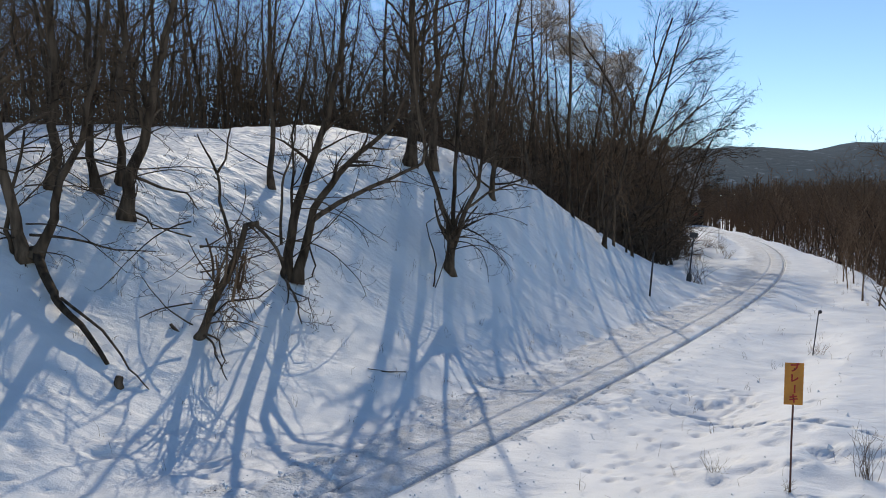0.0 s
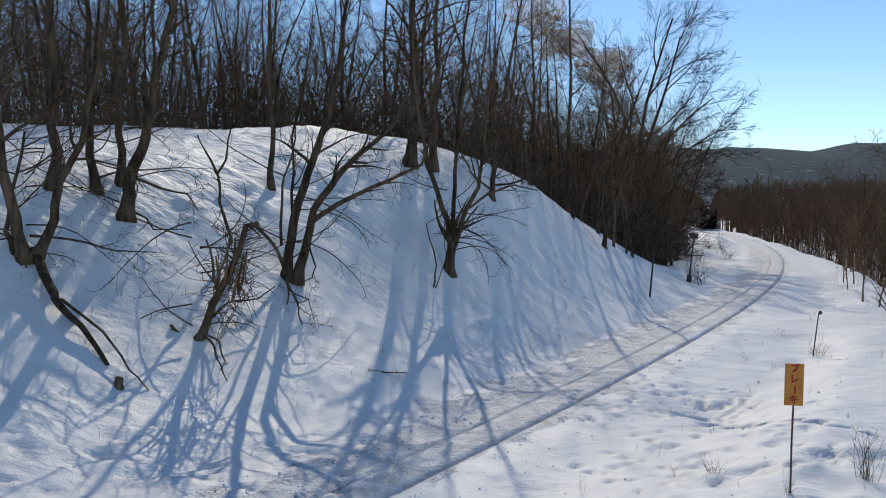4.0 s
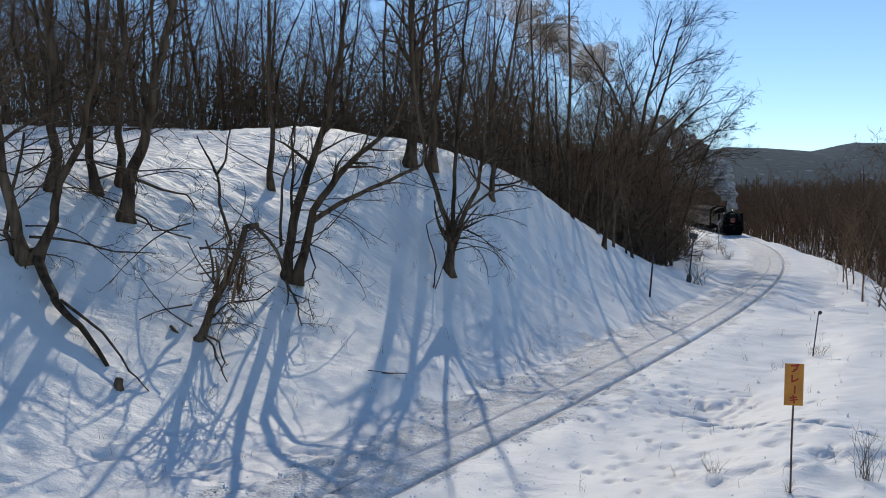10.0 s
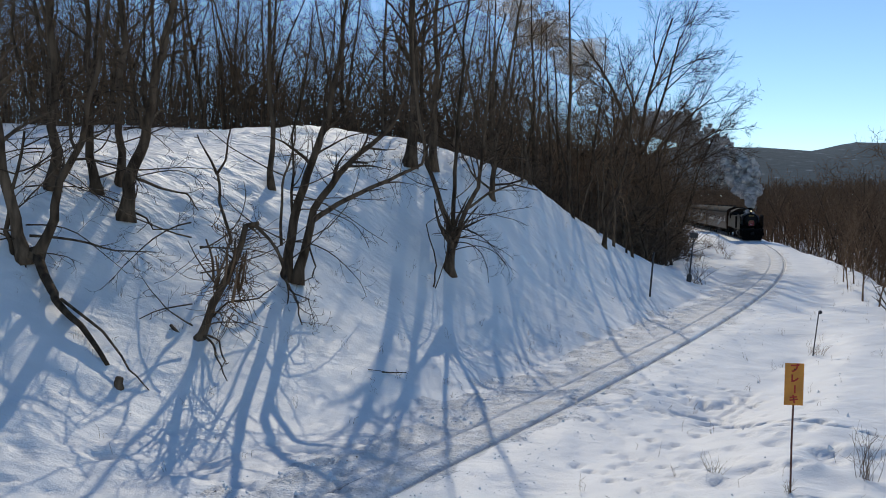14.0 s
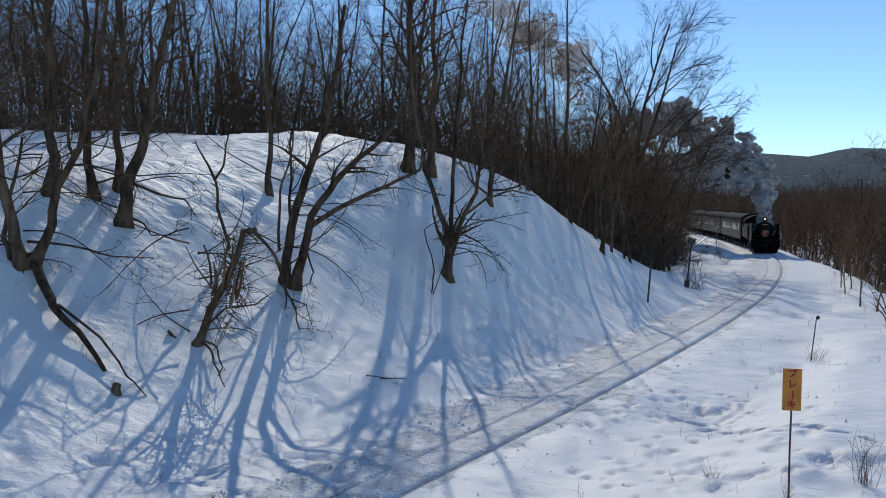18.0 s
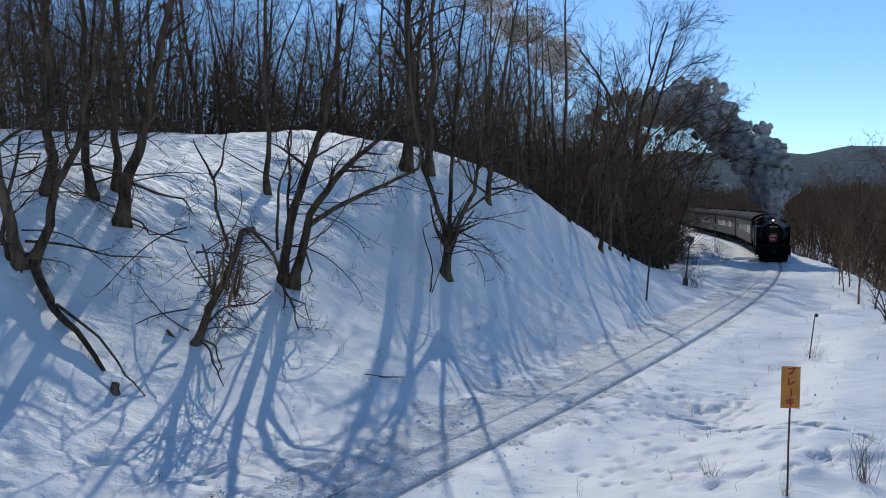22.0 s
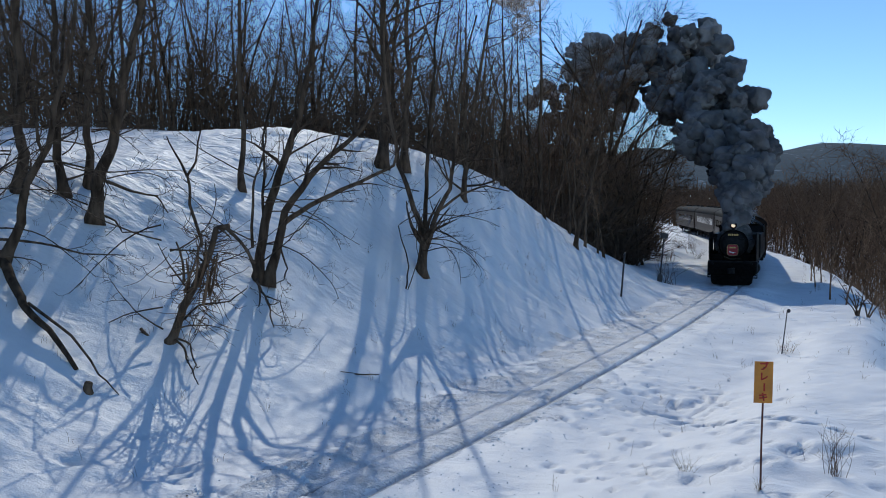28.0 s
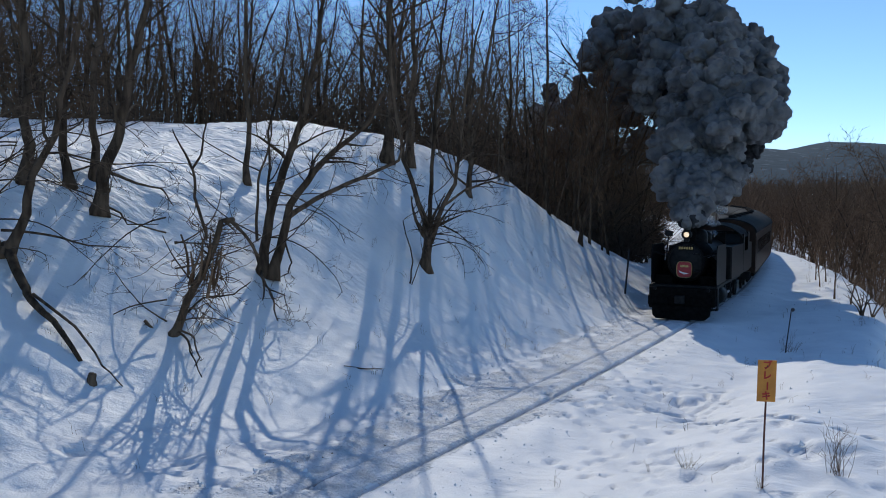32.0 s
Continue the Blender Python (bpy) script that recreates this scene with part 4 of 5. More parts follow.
# ---- engine ----
def locomotive():
    e = thing("steam_locomotive", vehicle_pose(0, 0, 12.6), "black tank steam locomotive with a lit headlamp and red badge", "locomotive")
    part("boiler", Build().lathe([(0.70, -7.9), (0.72, -7.8), (0.72, -3.35), (0.735, -3.3), (0.735, -3.2), (0.72, -3.15)], "y", (0, 0, 2.32), 28), IRON, e, smooth=True)
    box = part("smokebox", Build().lathe([(0.82, -3.2), (0.85, -3.1), (0.85, -1.05), (0.81, -1.0), (0.76, -0.98)], "y", (0, 0, 2.38), 32), SOOT, e, smooth=True)
    part("smokebox_door", Build().lathe([(0.72, -0.99), (0.72, -0.95), (0.65, -0.88), (0.45, -0.80), (0.16, -0.76), (0.04, -0.755)], "y", (0, 0, 2.38), 28), IRON, box, smooth=True)
    part("door_ring", Build().lathe([(0.75, -0.985), (0.78, -0.96), (0.75, -0.94), (0.72, -0.96)], "y", (0, 0, 2.38), 28), GLOSS, box, smooth=True)
    part("door_handle", Build().tube([(-0.16, -0.72, 2.24), (0.16, -0.72, 2.40)], 0.018, 6).tube([(0, -0.80, 2.32), (0, -0.70, 2.32)], 0.04, 8), GLOSS, box)
    for z in (1.95, 2.70):
        part("door_hinge", Build().box(-0.62, 0.1, -0.84, -0.80, z - 0.035, z + 0.035), GLOSS, box)
    ch = part("chimney", Build().lathe([(0.34, 3.0), (0.27, 3.12), (0.25, 3.3), (0.27, 3.75), (0.31, 3.82), (0.31, 3.90), (0.23, 3.90), (0.21, 3.5)], "z", (0, -1.75, 0), 24), SOOT, e, smooth=True)
    part("dome", Build().lathe([(0.46, 2.85), (0.44, 3.15), (0.43, 3.42), (0.38, 3.55), (0.25, 3.64), (0.02, 3.67)], "z", (0, -3.7, 0), 24), GLOSS, e, smooth=True)
    part("sand_dome", Build().lathe([(0.40, 2.9), (0.38, 3.2), (0.36, 3.40), (0.28, 3.52), (0.02, 3.58)], "z", (0, -5.2, 0), 22), GLOSS, e, smooth=True)
    # number plate with its characters as bars
    pl = part("number_plate", Build().box(-0.36, 0.36, -0.80, -0.77, 2.86, 3.04), GLOSS, e)
    for k in range(6):
        part("plate_bar", Build().box(-0.30 + 0.10 * k, -0.235 + 0.10 * k, -0.768, -0.760, 2.90, 3.00), BRASS, pl)
    # badge: a rounded square with a pale sweep
    ring = [(0.31 * math.copysign(abs(math.cos(a)) ** 0.5, math.cos(a)), 2.06 + 0.33 * math.copysign(abs(math.sin(a)) ** 0.5, math.sin(a)))
            for a in [2 * math.pi * k / 28 for k in range(28)]]
    badge = part("badge", Build().prism(ring, -0.66, -0.62), RED, e, "red rounded badge with a pale sweep")
    part("badge_rim", Build().tube([(x, -0.62, z) for x, z in ring + ring[:1]], 0.018, 5), BRASS, badge)
    part("badge_sweep", Build().prism([(-0.19, 1.90), (0.0, 1.86), (0.18, 1.93), (0.22, 2.02), (0.1, 1.96), (-0.05, 1.93)], -0.616, -0.606), WHITE, badge)
    part("badge_bar", Build().box(-0.17, 0.17, -0.616, -0.606, 2.16, 2.24), BRASS, badge)
    # headlamp
    lamp = part("headlamp", Build().lathe([(0.13, -1.32), (0.19, -1.22), (0.20, -0.98), (0.21, -0.95), (0.17, -0.94)], "y", (0, 0, 3.50), 22), IRON, e, smooth=True)
    part("lens", Build().lathe([(0.11, -0.945), (0.10, -0.915), (0.065, -0.90), (0.01, -0.895)], "y", (0, 0, 3.50), 20), LAMP, lamp, "glowing warm lens", smooth=True)
    part("lamp_bracket", Build().box(-0.08, 0.08, -1.25, -1.0, 3.15, 3.34), IRON, lamp)
    # smoke deflectors
    for s in (-1, 1):
        out = [(-3.0, 1.45), (-0.55, 1.45), (-0.45, 1.75), (-0.45, 2.85), (-0.62, 3.08), (-2.75, 3.08), (-3.0, 2.8)]
        b = Build()
        n = len(out)
        x0, x1 = s * 1.31, s * 1.345
        b.add([(x0, y, z) for y, z in out] + [(x1, y, z) for y, z in out], [tuple(range(n)), tuple(range(n, 2 * n))[::-1]] + [(i, n + i, n + (i + 1) % n, (i + 1) % n) for i in range(n)])
        dp = part("smoke_deflector", b, GLOSS, e)
        for y, z in ((-0.8, 2.75), (-2.5, 2.75)):
            part("stay", Build().tube([(x0, y, z), (s * 0.70, y, 2.6)], 0.02, 5), IRON, dp)
    part("running_board", Build().box(-1.38, 1.38, -7.5, -0.35, 1.33, 1.42), IRON, e)
    part("front_deck", Build().box(-1.34, 1.34, -1.0, -0.04, 0.98, 1.33, 0.12), SOOT, e)
    part("buffer_beam", Build().box(-1.36, 1.36, -0.16, 0.0, 0.60, 0.99, 0.03), SOOT, e)
    part("coupler", Build().box(-0.13, 0.13, 0.0, 0.32, 0.78, 1.02, 0.04).box(-0.2, 0.2, 0.22, 0.42, 0.74, 1.06, 0.08), IRON, e)
    for s in (-1, 1):
        part("front_step", Build().box(min(s * 1.02, s * 1.4), max(s * 1.02, s * 1.4), -0.75, -0.45, 0.42, 0.47).box(min(s * 1.36, s * 1.4), max(s * 1.36, s * 1.4), -0.75, -0.45, 0.42, 1.35), IRON, e)
        part("marker_lamp", Build().lathe([(0.07, -0.06), (0.085, 0.0), (0.08, 0.08), (0.05, 0.09)], "y", (s * 1.08, 0.0, 1.30), 14), GLOSS, e)
        part("handrail", Build().tube([(s * 0.85, -1.1, 2.55), (s * 0.85, -7.4, 2.55)], 0.02, 6), GLOSS, e)
        cy = part("cylinder", Build().lathe([(0.30, -2.75), (0.36, -2.7), (0.36, -1.75), (0.30, -1.70), (0.1, -1.66)], "y", (s * 1.12, 0, 0.90), 20), IRON, e, smooth=True)
        part("valve_chest", Build().lathe([(0.20, -2.8), (0.22, -2.75), (0.22, -1.65), (0.16, -1.58)], "y", (s * 1.10, 0, 1.34), 16), IRON, cy, smooth=True)
        part("steam_pipe", Build().tube([(s * 0.62, -2.1, 2.55), (s * 0.98, -2.15, 2.2), (s * 1.08, -2.2, 1.5)], [0.2, 0.2, 0.24], 12), SOOT, e, smooth=True)
        part("deflector_foot", Build().box(min(s * 0.55, s * 1.30), max(s * 0.55, s * 1.30), -2.9, -0.95, 1.42, 1.78, 0.05), SOOT, e)
        part("side_tank", Build().box(min(s * 0.76, s * 1.40), max(s * 0.76, s * 1.40), -8.3, -4.3, 1.42, 2.86, 0.06), GLOSS, e)
    # snow plough
    plough = [(-0.98, 0.06), (0.98, 0.06), (1.14, 0.20), (1.18, 0.61), (-1.18, 0.61), (-1.14, 0.20)]
    part("snow_plough", Build().add([(x, 0.10 + 0.16 * (1 - abs(x) / 1.26) - 0.05 * z, z) for x, z in plough] + [(0, 0.36, 0.06), (0, 0.26, 0.61)] +
                                    [(x, -0.25, z) for x, z in plough],
                                    [(0, 6, 7, 4, 5), (6, 1, 2, 3, 7), (8, 13, 12, 11, 10, 9), (0, 5, 13, 8), (1, 9, 10, 2), (5, 4, 12, 13), (2, 10, 11, 3), (4, 7, 3, 11, 12), (0, 8, 9, 1, 6)]), SOOT, e)
    # cab
    cab = part("cab", Build().box(-1.40, 1.40, -10.5, -10.42, 1.42, 3.35).box(-1.40, -1.36, -10.42, -8.3, 1.42, 2.45).box(1.36, 1.40, -10.42, -8.3, 1.42, 2.45)
               .box(-1.40, -1.36, -10.42, -10.0, 2.45, 3.3).box(1.36, 1.40, -10.42, -10.0, 2.45, 3.3).box(-1.40, -1.36, -8.75, -8.3, 2.45, 3.3).box(1.36, 1.40, -8.75, -8.3, 2.45, 3.3)
               .box(-1.40, 1.40, -8.38, -8.30, 1.42, 2.55).box(-0.55, 0.55, -8.38, -8.30, 2.55, 3.35).box(-1.40, -1.22, -8.38, -8.30, 2.55, 3.3).box(1.22, 1.40, -8.38, -8.30, 2.55, 3.3), GLOSS, e)
    arch = [(1.52 * math.sin(a), 2.72 + 1.05 * math.cos(a)) for a in [radians(-64 + 128 * k / 14) for k in range(15)]]
    part("cab_roof", Build().prism(arch + [(x, z - 0.05) for x, z in arch[::-1]], -10.9, -8.0), ROOF, cab, smooth=False)
    for s in (-1, 1):
        part("front_window", Build().box(min(s * 0.56, s * 1.21), max(s * 0.56, s * 1.21), -8.35, -8.335, 2.56, 3.28), GLASS, cab)
    bk = part("coal_bunker", Build().box(-1.32, 1.32, -12.3, -10.5, 1.42, 2.75, 0.1), GLOSS, e)
    coal, rng = Build(), random.Random(2)
    for _ in range(60):
        x, y, r = rng.uniform(-1.1, 1.1), rng.uniform(-12.0, -10.7), rng.uniform(0.09, 0.2)
        coal.lathe([(r * 0.5, -r * 0.8), (r, -r * 0.1), (r * 0.6, r * 0.7)], "z", (x, y, 2.78), 5)
    part("coal", coal, SOOT, bk)
    part("underframe", Build().box(-0.62, 0.62, -12.2, -0.2, 0.72, 1.30), SOOT, e)
    part("rear_beam", Build().box(-1.25, 1.25, -12.45, -12.3, 0.72, 1.16), IRON, e)
    # wheels: spoked drivers, plain carrying wheels
    drivers = []

    def wheel(r, n, name):
        b = Build().lathe([(r * 0.86, -0.06), (r + 0.03, -0.06), (r + 0.03, -0.03), (r, -0.02), (r, 0.07), (r * 0.86, 0.07), (r * 0.86, -0.06)], "x", (0, 0, 0), 26)
        b.lathe([(0.13, -0.06), (0.15, -0.05), (0.15, 0.07), (0.10, 0.10)], "x", (0, 0, 0), 12)
        for k in range(n):
            a = 2 * math.pi * k / n
            b.tube([(0.0, 0.1 * math.cos(a), 0.1 * math.sin(a)), (0.0, r * 0.9 * math.cos(a), r * 0.9 * math.sin(a))], [0.04, 0.028], 5)
        return b.mesh(name, IRON)
    big, small = wheel(0.76, 13, "driving_wheel"), wheel(0.43, 9, "carrying_wheel")
    for me, r, ys in ((big, 0.76, (-3.9, -5.8, -7.7)), (small, 0.43, (-1.6, -9.8, -11.5))):
        for y in ys:
            for s in (-1, 1):
                w = part("driving_wheel" if r > 0.5 else "carrying_wheel", me, None, e, m=pose(s * 0.58, y, r, 0, 0, 0 if s > 0 else 180))
                drivers.append((w, r, s, y))
    for s in (-1, 1):
        part("coupling_rod", Build().box(min(s * 0.80, s * 0.86), max(s * 0.80, s * 0.86), -7.85, -3.75, 0.50, 0.60).box(min(s * 0.87, s * 0.92), max(s * 0.87, s * 0.92), -5.9, -2.6, 0.66, 0.76), RAIL, e)
    return e, drivers


# ---- carriages ----
def carriage():
    c = thing("passenger_carriage", vehicle_pose(0, 13.0, 20), "dark brown passenger carriage with a grey roof", "railway carriage", "carriages of the train")
    wall = Build()
    for s in (-1, 1):
        x0, x1 = (s * 1.38, s * 1.42) if s > 0 else (s * 1.42, s * 1.38)
        wall.box(x0, x1, -19.8, -0.2, 1.02, 1.95).box(x0, x1, -19.8, -0.2, 2.72, 3.22)
        for k in range(15):
            y = -1.9 - 1.14 * k
            wall.box(x0, x1, y - 0.12, y + 0.12, 1.95, 2.72)
        wall.box(x0, x1, -19.8, -17.98, 1.95, 2.72).box(x0, x1, -1.78, -0.2, 1.95, 2.72)
    part("side_walls".replace("walls", "wall"), wall, COACH, c, "glossy dark brown side with a row of windows")
    for y in (-0.2, -19.8):
        end = [(-1.42, 1.02), (1.42, 1.02), (1.42, 3.22)] + [(1.42 * math.cos(a), 3.22 + 0.62 * math.sin(a)) for a in [radians(12 * k) for k in range(1, 15)]] + [(-1.42, 3.22)]
        part("end_wall", Build().prism(end, y - 0.03, y + 0.03), COACH, c)
        part("gangway", Build().box(-0.48, 0.48, min(y, y + math.copysign(0.3, y + 10)), max(y, y + math.copysign(0.3, y + 10)), 1.05, 3.1, 0.03), SOOT, c)
    arch = [(1.47 * math.cos(a), 3.20 + 0.70 * math.sin(a)) for a in [radians(180 * k / 16) for k in range(17)]]
    roof = part("roof", Build().prism(arch + [(x * 0.96, z - 0.06) for x, z in arch[::-1]], -19.9, -0.1), ROOF, c)
    for k in range(5):
        part("roof_vent", Build().lathe([(0.22, 3.84), (0.24, 3.98), (0.16, 4.06), (0.02, 4.08)], "z", (0, -2.8 - 3.6 * k, 0), 12), ROOF, roof)
    pane = Build().box(-0.012, 0.012, -0.44, 0.44, 1.96, 2.71).mesh("window_pane", GLASS)
    for s in (-1, 1):
        for k in range(14):
            part("window_pane", pane, None, c, m=pose(s * 1.385, -2.47 - 1.14 * k, 0))
        for y in (-1.0, -19.0):
            part("door", Build().box(min(s * 1.42, s * 1.435), max(s * 1.42, s * 1.435), y - 0.4, y + 0.4, 1.06, 2.95), COACH, c)
    part("sole_bar", Build().box(-1.36, 1.36, -19.8, -0.2, 0.86, 1.02).box(-1.0, 1.0, -13.0, -7.5, 0.42, 0.86, 0.05), SOOT, c)
    wm = Build().lathe([(0.36, -0.05), (0.46, -0.06), (0.46, -0.03), (0.43, -0.02), (0.43, 0.06), (0.34, 0.06), (0.12, 0.03), (0.10, 0.12)], "x", (0, 0, 0), 20).mesh("wheel", IRON)
    for y in (-3.0, -17.0):
        bg = part("bogie", Build().box(-0.98, -0.86, y - 1.6, y + 1.6, 0.42, 0.66).box(0.86, 0.98, y - 1.6, y + 1.6, 0.42, 0.66).box(-0.9, 0.9, y - 0.25, y + 0.25, 0.45, 0.84), SOOT, c)
        for dy in (-1.1, 1.1):
            for s in (-1, 1):
                part("wheel", wm, None, bg, m=pose(s * 0.58, y + dy, 0.43, 0, 0, 0 if s > 0 else 180))
    return c


ENGINE, WHEELS = locomotive()
COACHES = [carriage()]
for k in range(1, 4):
    COACHES.append(copy_thing(COACHES[0], vehicle_pose(0, 13.0 + 20.4 * k, 20)))


# ---- smoke: rigid billows that ride the plume ----
def knob(subdivisions):
    bm = bmesh.new()
    bmesh.ops.create_icosphere(bm, subdivisions=subdivisions, radius=1.0)
    out = np.array([v.co[:] for v in bm.verts]), [tuple(v.index for v in f.verts) for f in bm.faces]
    bm.free()
    return out


def billow(seed, children=12, small=4, fine=5):
    """A cauliflower-like lump of radius about one: one skin over a ball, the balls that grow on it and the smaller ones on those."""
    rng = random.Random(seed * 13 + 5)
    co, faces = knob(fine)
    reach = np.full(len(co), 0.70)

    def ball(p, r):
        c = np.array(p)
        along = co @ c
        inside = r * r - (c @ c - along ** 2)
        out = np.where((inside > 0) & (along > 0), along + np.sqrt(np.maximum(inside, 0)), 0)
        np.maximum(reach, out, out=reach)

    def way():
        return Vector((rng.gauss(0, 1), rng.gauss(0, 1), rng.gauss(0, 1))).normalized()
    for i in range(children):
        d, r = way(), rng.uniform(0.15, 0.36)
        p = d * rng.uniform(0.55, 0.75)
        ball(p, r)
        for _ in range(small):
            e = (way() + d * 1.1).normalized()
            ball(p + e * r * 0.85, r * rng.uniform(0.28, 0.5))
    return Build().add((co * reach[:, None]).tolist(), faces)


def haze_lump(seed):
    """A soft rounded lump of thin smoke."""
    co, faces = knob(4)
    o = Vector((seed * 7.3, seed * 3.1, seed * 1.7))
    return Build().add([Vector(p) * (0.75 + 0.35 * noise.noise(Vector(p) * 1.3 + o) + 0.18 * noise.noise(Vector(p) * 3.1 + o) + 0.08 * noise.noise(Vector(p) * 7 + o)) for p in co], faces)


def chimney(t):
    """Where the chimney's mouth is at t."""
    return vehicle_pose(t, 0, 12.6) @ Vector((0, -1.75, 3.75))


def smoke_place(born, age):
    """Middle and radius of what left the chimney at born, age seconds later: it keeps its place over the track, rises and drifts off with the wind."""
    age = max(age, 0.0)
    wind = -0.62 + 0.30 * float(step(19, 25, born)) + 0.18 * float(step(25, 30, born))
    young, old = min(age, 3.0), max(0.0, age - 3.0)
    drift = wind * young ** 2 + 4.0 * wind * old
    late = float(step(18, 24, born))
    rise = (3.25 - 0.50 * float(step(21, 26, born))) * min(age, 4.0) ** 0.87 + (0.25 + 0.7 * late) * max(0.0, min(age, 6.0) - 4.0)
    rise = max(rise - 3.0 * max(0.0, age - 5.5 - 1.2 * late), min(rise, 1.5))
    wide = 0.88 + 0.12 * float(step(17, 27, born))
    radius = (0.12 + 2.35 * (1 - math.exp(-(age / 0.44) ** 1.6)) + 0.50 * age) * wide
    return chimney(born) + Vector((drift, 0.15 * drift + 3.0 * max(0.0, age - 5.5), rise)), radius


def smoke():
    """Pulses of smoke, each two lobes of puffs that wait in the smokebox until their beat and then ride the plume."""
    rng = random.Random(21)
    plume = thing("smoke_plume", vehicle_pose(0, 0, 12.6), "billowing dark grey smoke trailing from the chimney", "smoke")
    far = {m: [billow(k + 3, 20, 6, 4).mesh("billow", m, True) for k in range(4)] for m in (SMOKE, MID_SMOKE, GREY_SMOKE, DENSE_SMOKE)}
    near = {m: [billow(k + 3, 30, 8, 5).mesh("billow", m, True) for k in range(5)] for m in (SMOKE, DENSE_SMOKE)}

    def way():
        return Vector((rng.gauss(0, 1), rng.gauss(0, 1), rng.gauss(0, 1))).normalized()
    puffs = []
    beat = -7.0
    while beat < 31.9:
        pale = 1 - float(step(17.5, 25.0, beat))
        turn = rng.uniform(0, 6.28)
        for lobe in range(2):
            a = turn + lobe * math.pi + rng.uniform(-0.6, 0.6)
            mid = Vector((math.cos(a), math.sin(a), rng.uniform(-0.4, 0.4))) * rng.uniform(0.35, 0.6)
            for k in range(18 if beat > 20 else 13 if beat > 10 else 8):
                size = rng.choice((0.48, 0.60, 0.75, 0.90, 1.05)) * (1.0 if beat > 17 else 0.85)
                mood = pale + rng.uniform(-0.22, 0.22)
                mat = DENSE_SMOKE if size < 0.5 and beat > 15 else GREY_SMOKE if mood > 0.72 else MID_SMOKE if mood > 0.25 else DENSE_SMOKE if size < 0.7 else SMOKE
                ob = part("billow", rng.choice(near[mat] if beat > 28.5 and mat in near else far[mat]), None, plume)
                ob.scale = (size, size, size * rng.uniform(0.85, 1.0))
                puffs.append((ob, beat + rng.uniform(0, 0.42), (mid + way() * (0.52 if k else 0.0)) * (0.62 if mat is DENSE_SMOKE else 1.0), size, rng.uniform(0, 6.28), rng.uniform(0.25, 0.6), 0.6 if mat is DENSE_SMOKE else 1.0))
        beat += 0.45
    return plume, puffs


def steam():
    rng = random.Random(22)
    st = thing("steam_cloud", vehicle_pose(0, 0, 12.6), "thin white steam drifting off the engine", "steam")
    wisp = [billow(k + 20, 8, 2, 4).mesh("wisp", STEAM, True) for k in range(3)]
    out = []
    for x, y, z, r, n in ((-0.6, -3.3, 4.0, 0.32, 8), (-0.7, -4.5, 4.7, 0.45, 7)):
        for _ in range(n):
            ob = part("wisp", rng.choice(wisp), None, st)
            s = r * rng.uniform(0.35, 0.9)
            ob.scale = (s, s * 1.3, s)
            out.append((ob, Vector((x + rng.gauss(0, r * 0.6), y + rng.gauss(0, r), z + rng.gauss(0, r * 0.5))), rng.uniform(0, 360)))
    return st, out


def old_smoke():
    """Brownish smoke from before that hangs over the trees."""
    rng = random.Random(33)
    d = thing("drifting_smoke", pose(27.5, 165, 32), "pale brownish smoke drifting above the trees", "smoke")
    lumps = [haze_lump(k + 40).mesh("drift_billow", DRIFT, True) for k in range(3)]
    for k in range(15):
        a = k / 14
        ob = part("drift_billow", rng.choice(lumps), None, d)
        s = rng.uniform(2.4, 4.6)
        ob.matrix_basis = pose(4.0 - 13 * a + rng.gauss(0, 2.0), rng.gauss(0, 2), -5.5 + 11 * a + rng.gauss(0, 2.4), rng.uniform(0, 360), 0, rng.uniform(0, 360)) @ Matrix.Scale(s, 4)
    return d


DRIFTING = old_smoke()
PLUME, PUFFS = smoke()
STEAM_CLOUD, WISPS = steam()


# ---- signs and poles ----
def glyph(character, size, mat, parent, m, name="letter"):
    cu = bpy.data.curves.new(name, "FONT")
    cu.body, cu.size, cu.extrude, cu.align_x, cu.align_y = character, size, 0.003, "CENTER", "CENTER"
    cu.offset = 0.006
    tmp = bpy.data.objects.new(name, cu)
    me = bpy.data.meshes.new_from_object(tmp)
    bpy.data.objects.remove(tmp)
    me.materials.clear()
    me.materials.append(mat)
    ob = new(name, me)
    ob.parent = parent
    ob.matrix_basis = m
    return ob


def brake_sign():
    x, y = 5.88, 15.55
    s = thing("trackside_sign", pose(x, y, gz(x, y) + 0.06, 0, 0.8, -7), "orange sign plate with red lettering on a rusty post", "sign")
    part("post", Build().tube([(0.01, 0, -0.4), (0.0, 0, 0.8), (0.012, 0, 2.1)], 0.017, 8), RUST, s)
    plate = part("plate", Build().box(-0.155, 0.155, -0.034, -0.020, 1.44, 2.15, 0.003), ORANGE, s, "weathered orange sign plate")
    for k, ch in enumerate("ブレーキ"):
        turn = 90 if ch == "ー" else 0
        glyph(ch, 0.155, SIGN_RED, plate, pose(0.0, -0.037, 2.06 - 0.175 * k, 90, turn, 0))
    for z in (1.55, 2.05):
        part("bolt", Build().lathe([(0.014, -0.046), (0.014, -0.036), (0.01, -0.034)], "y", (0, 0, z), 8), RUST, plate)


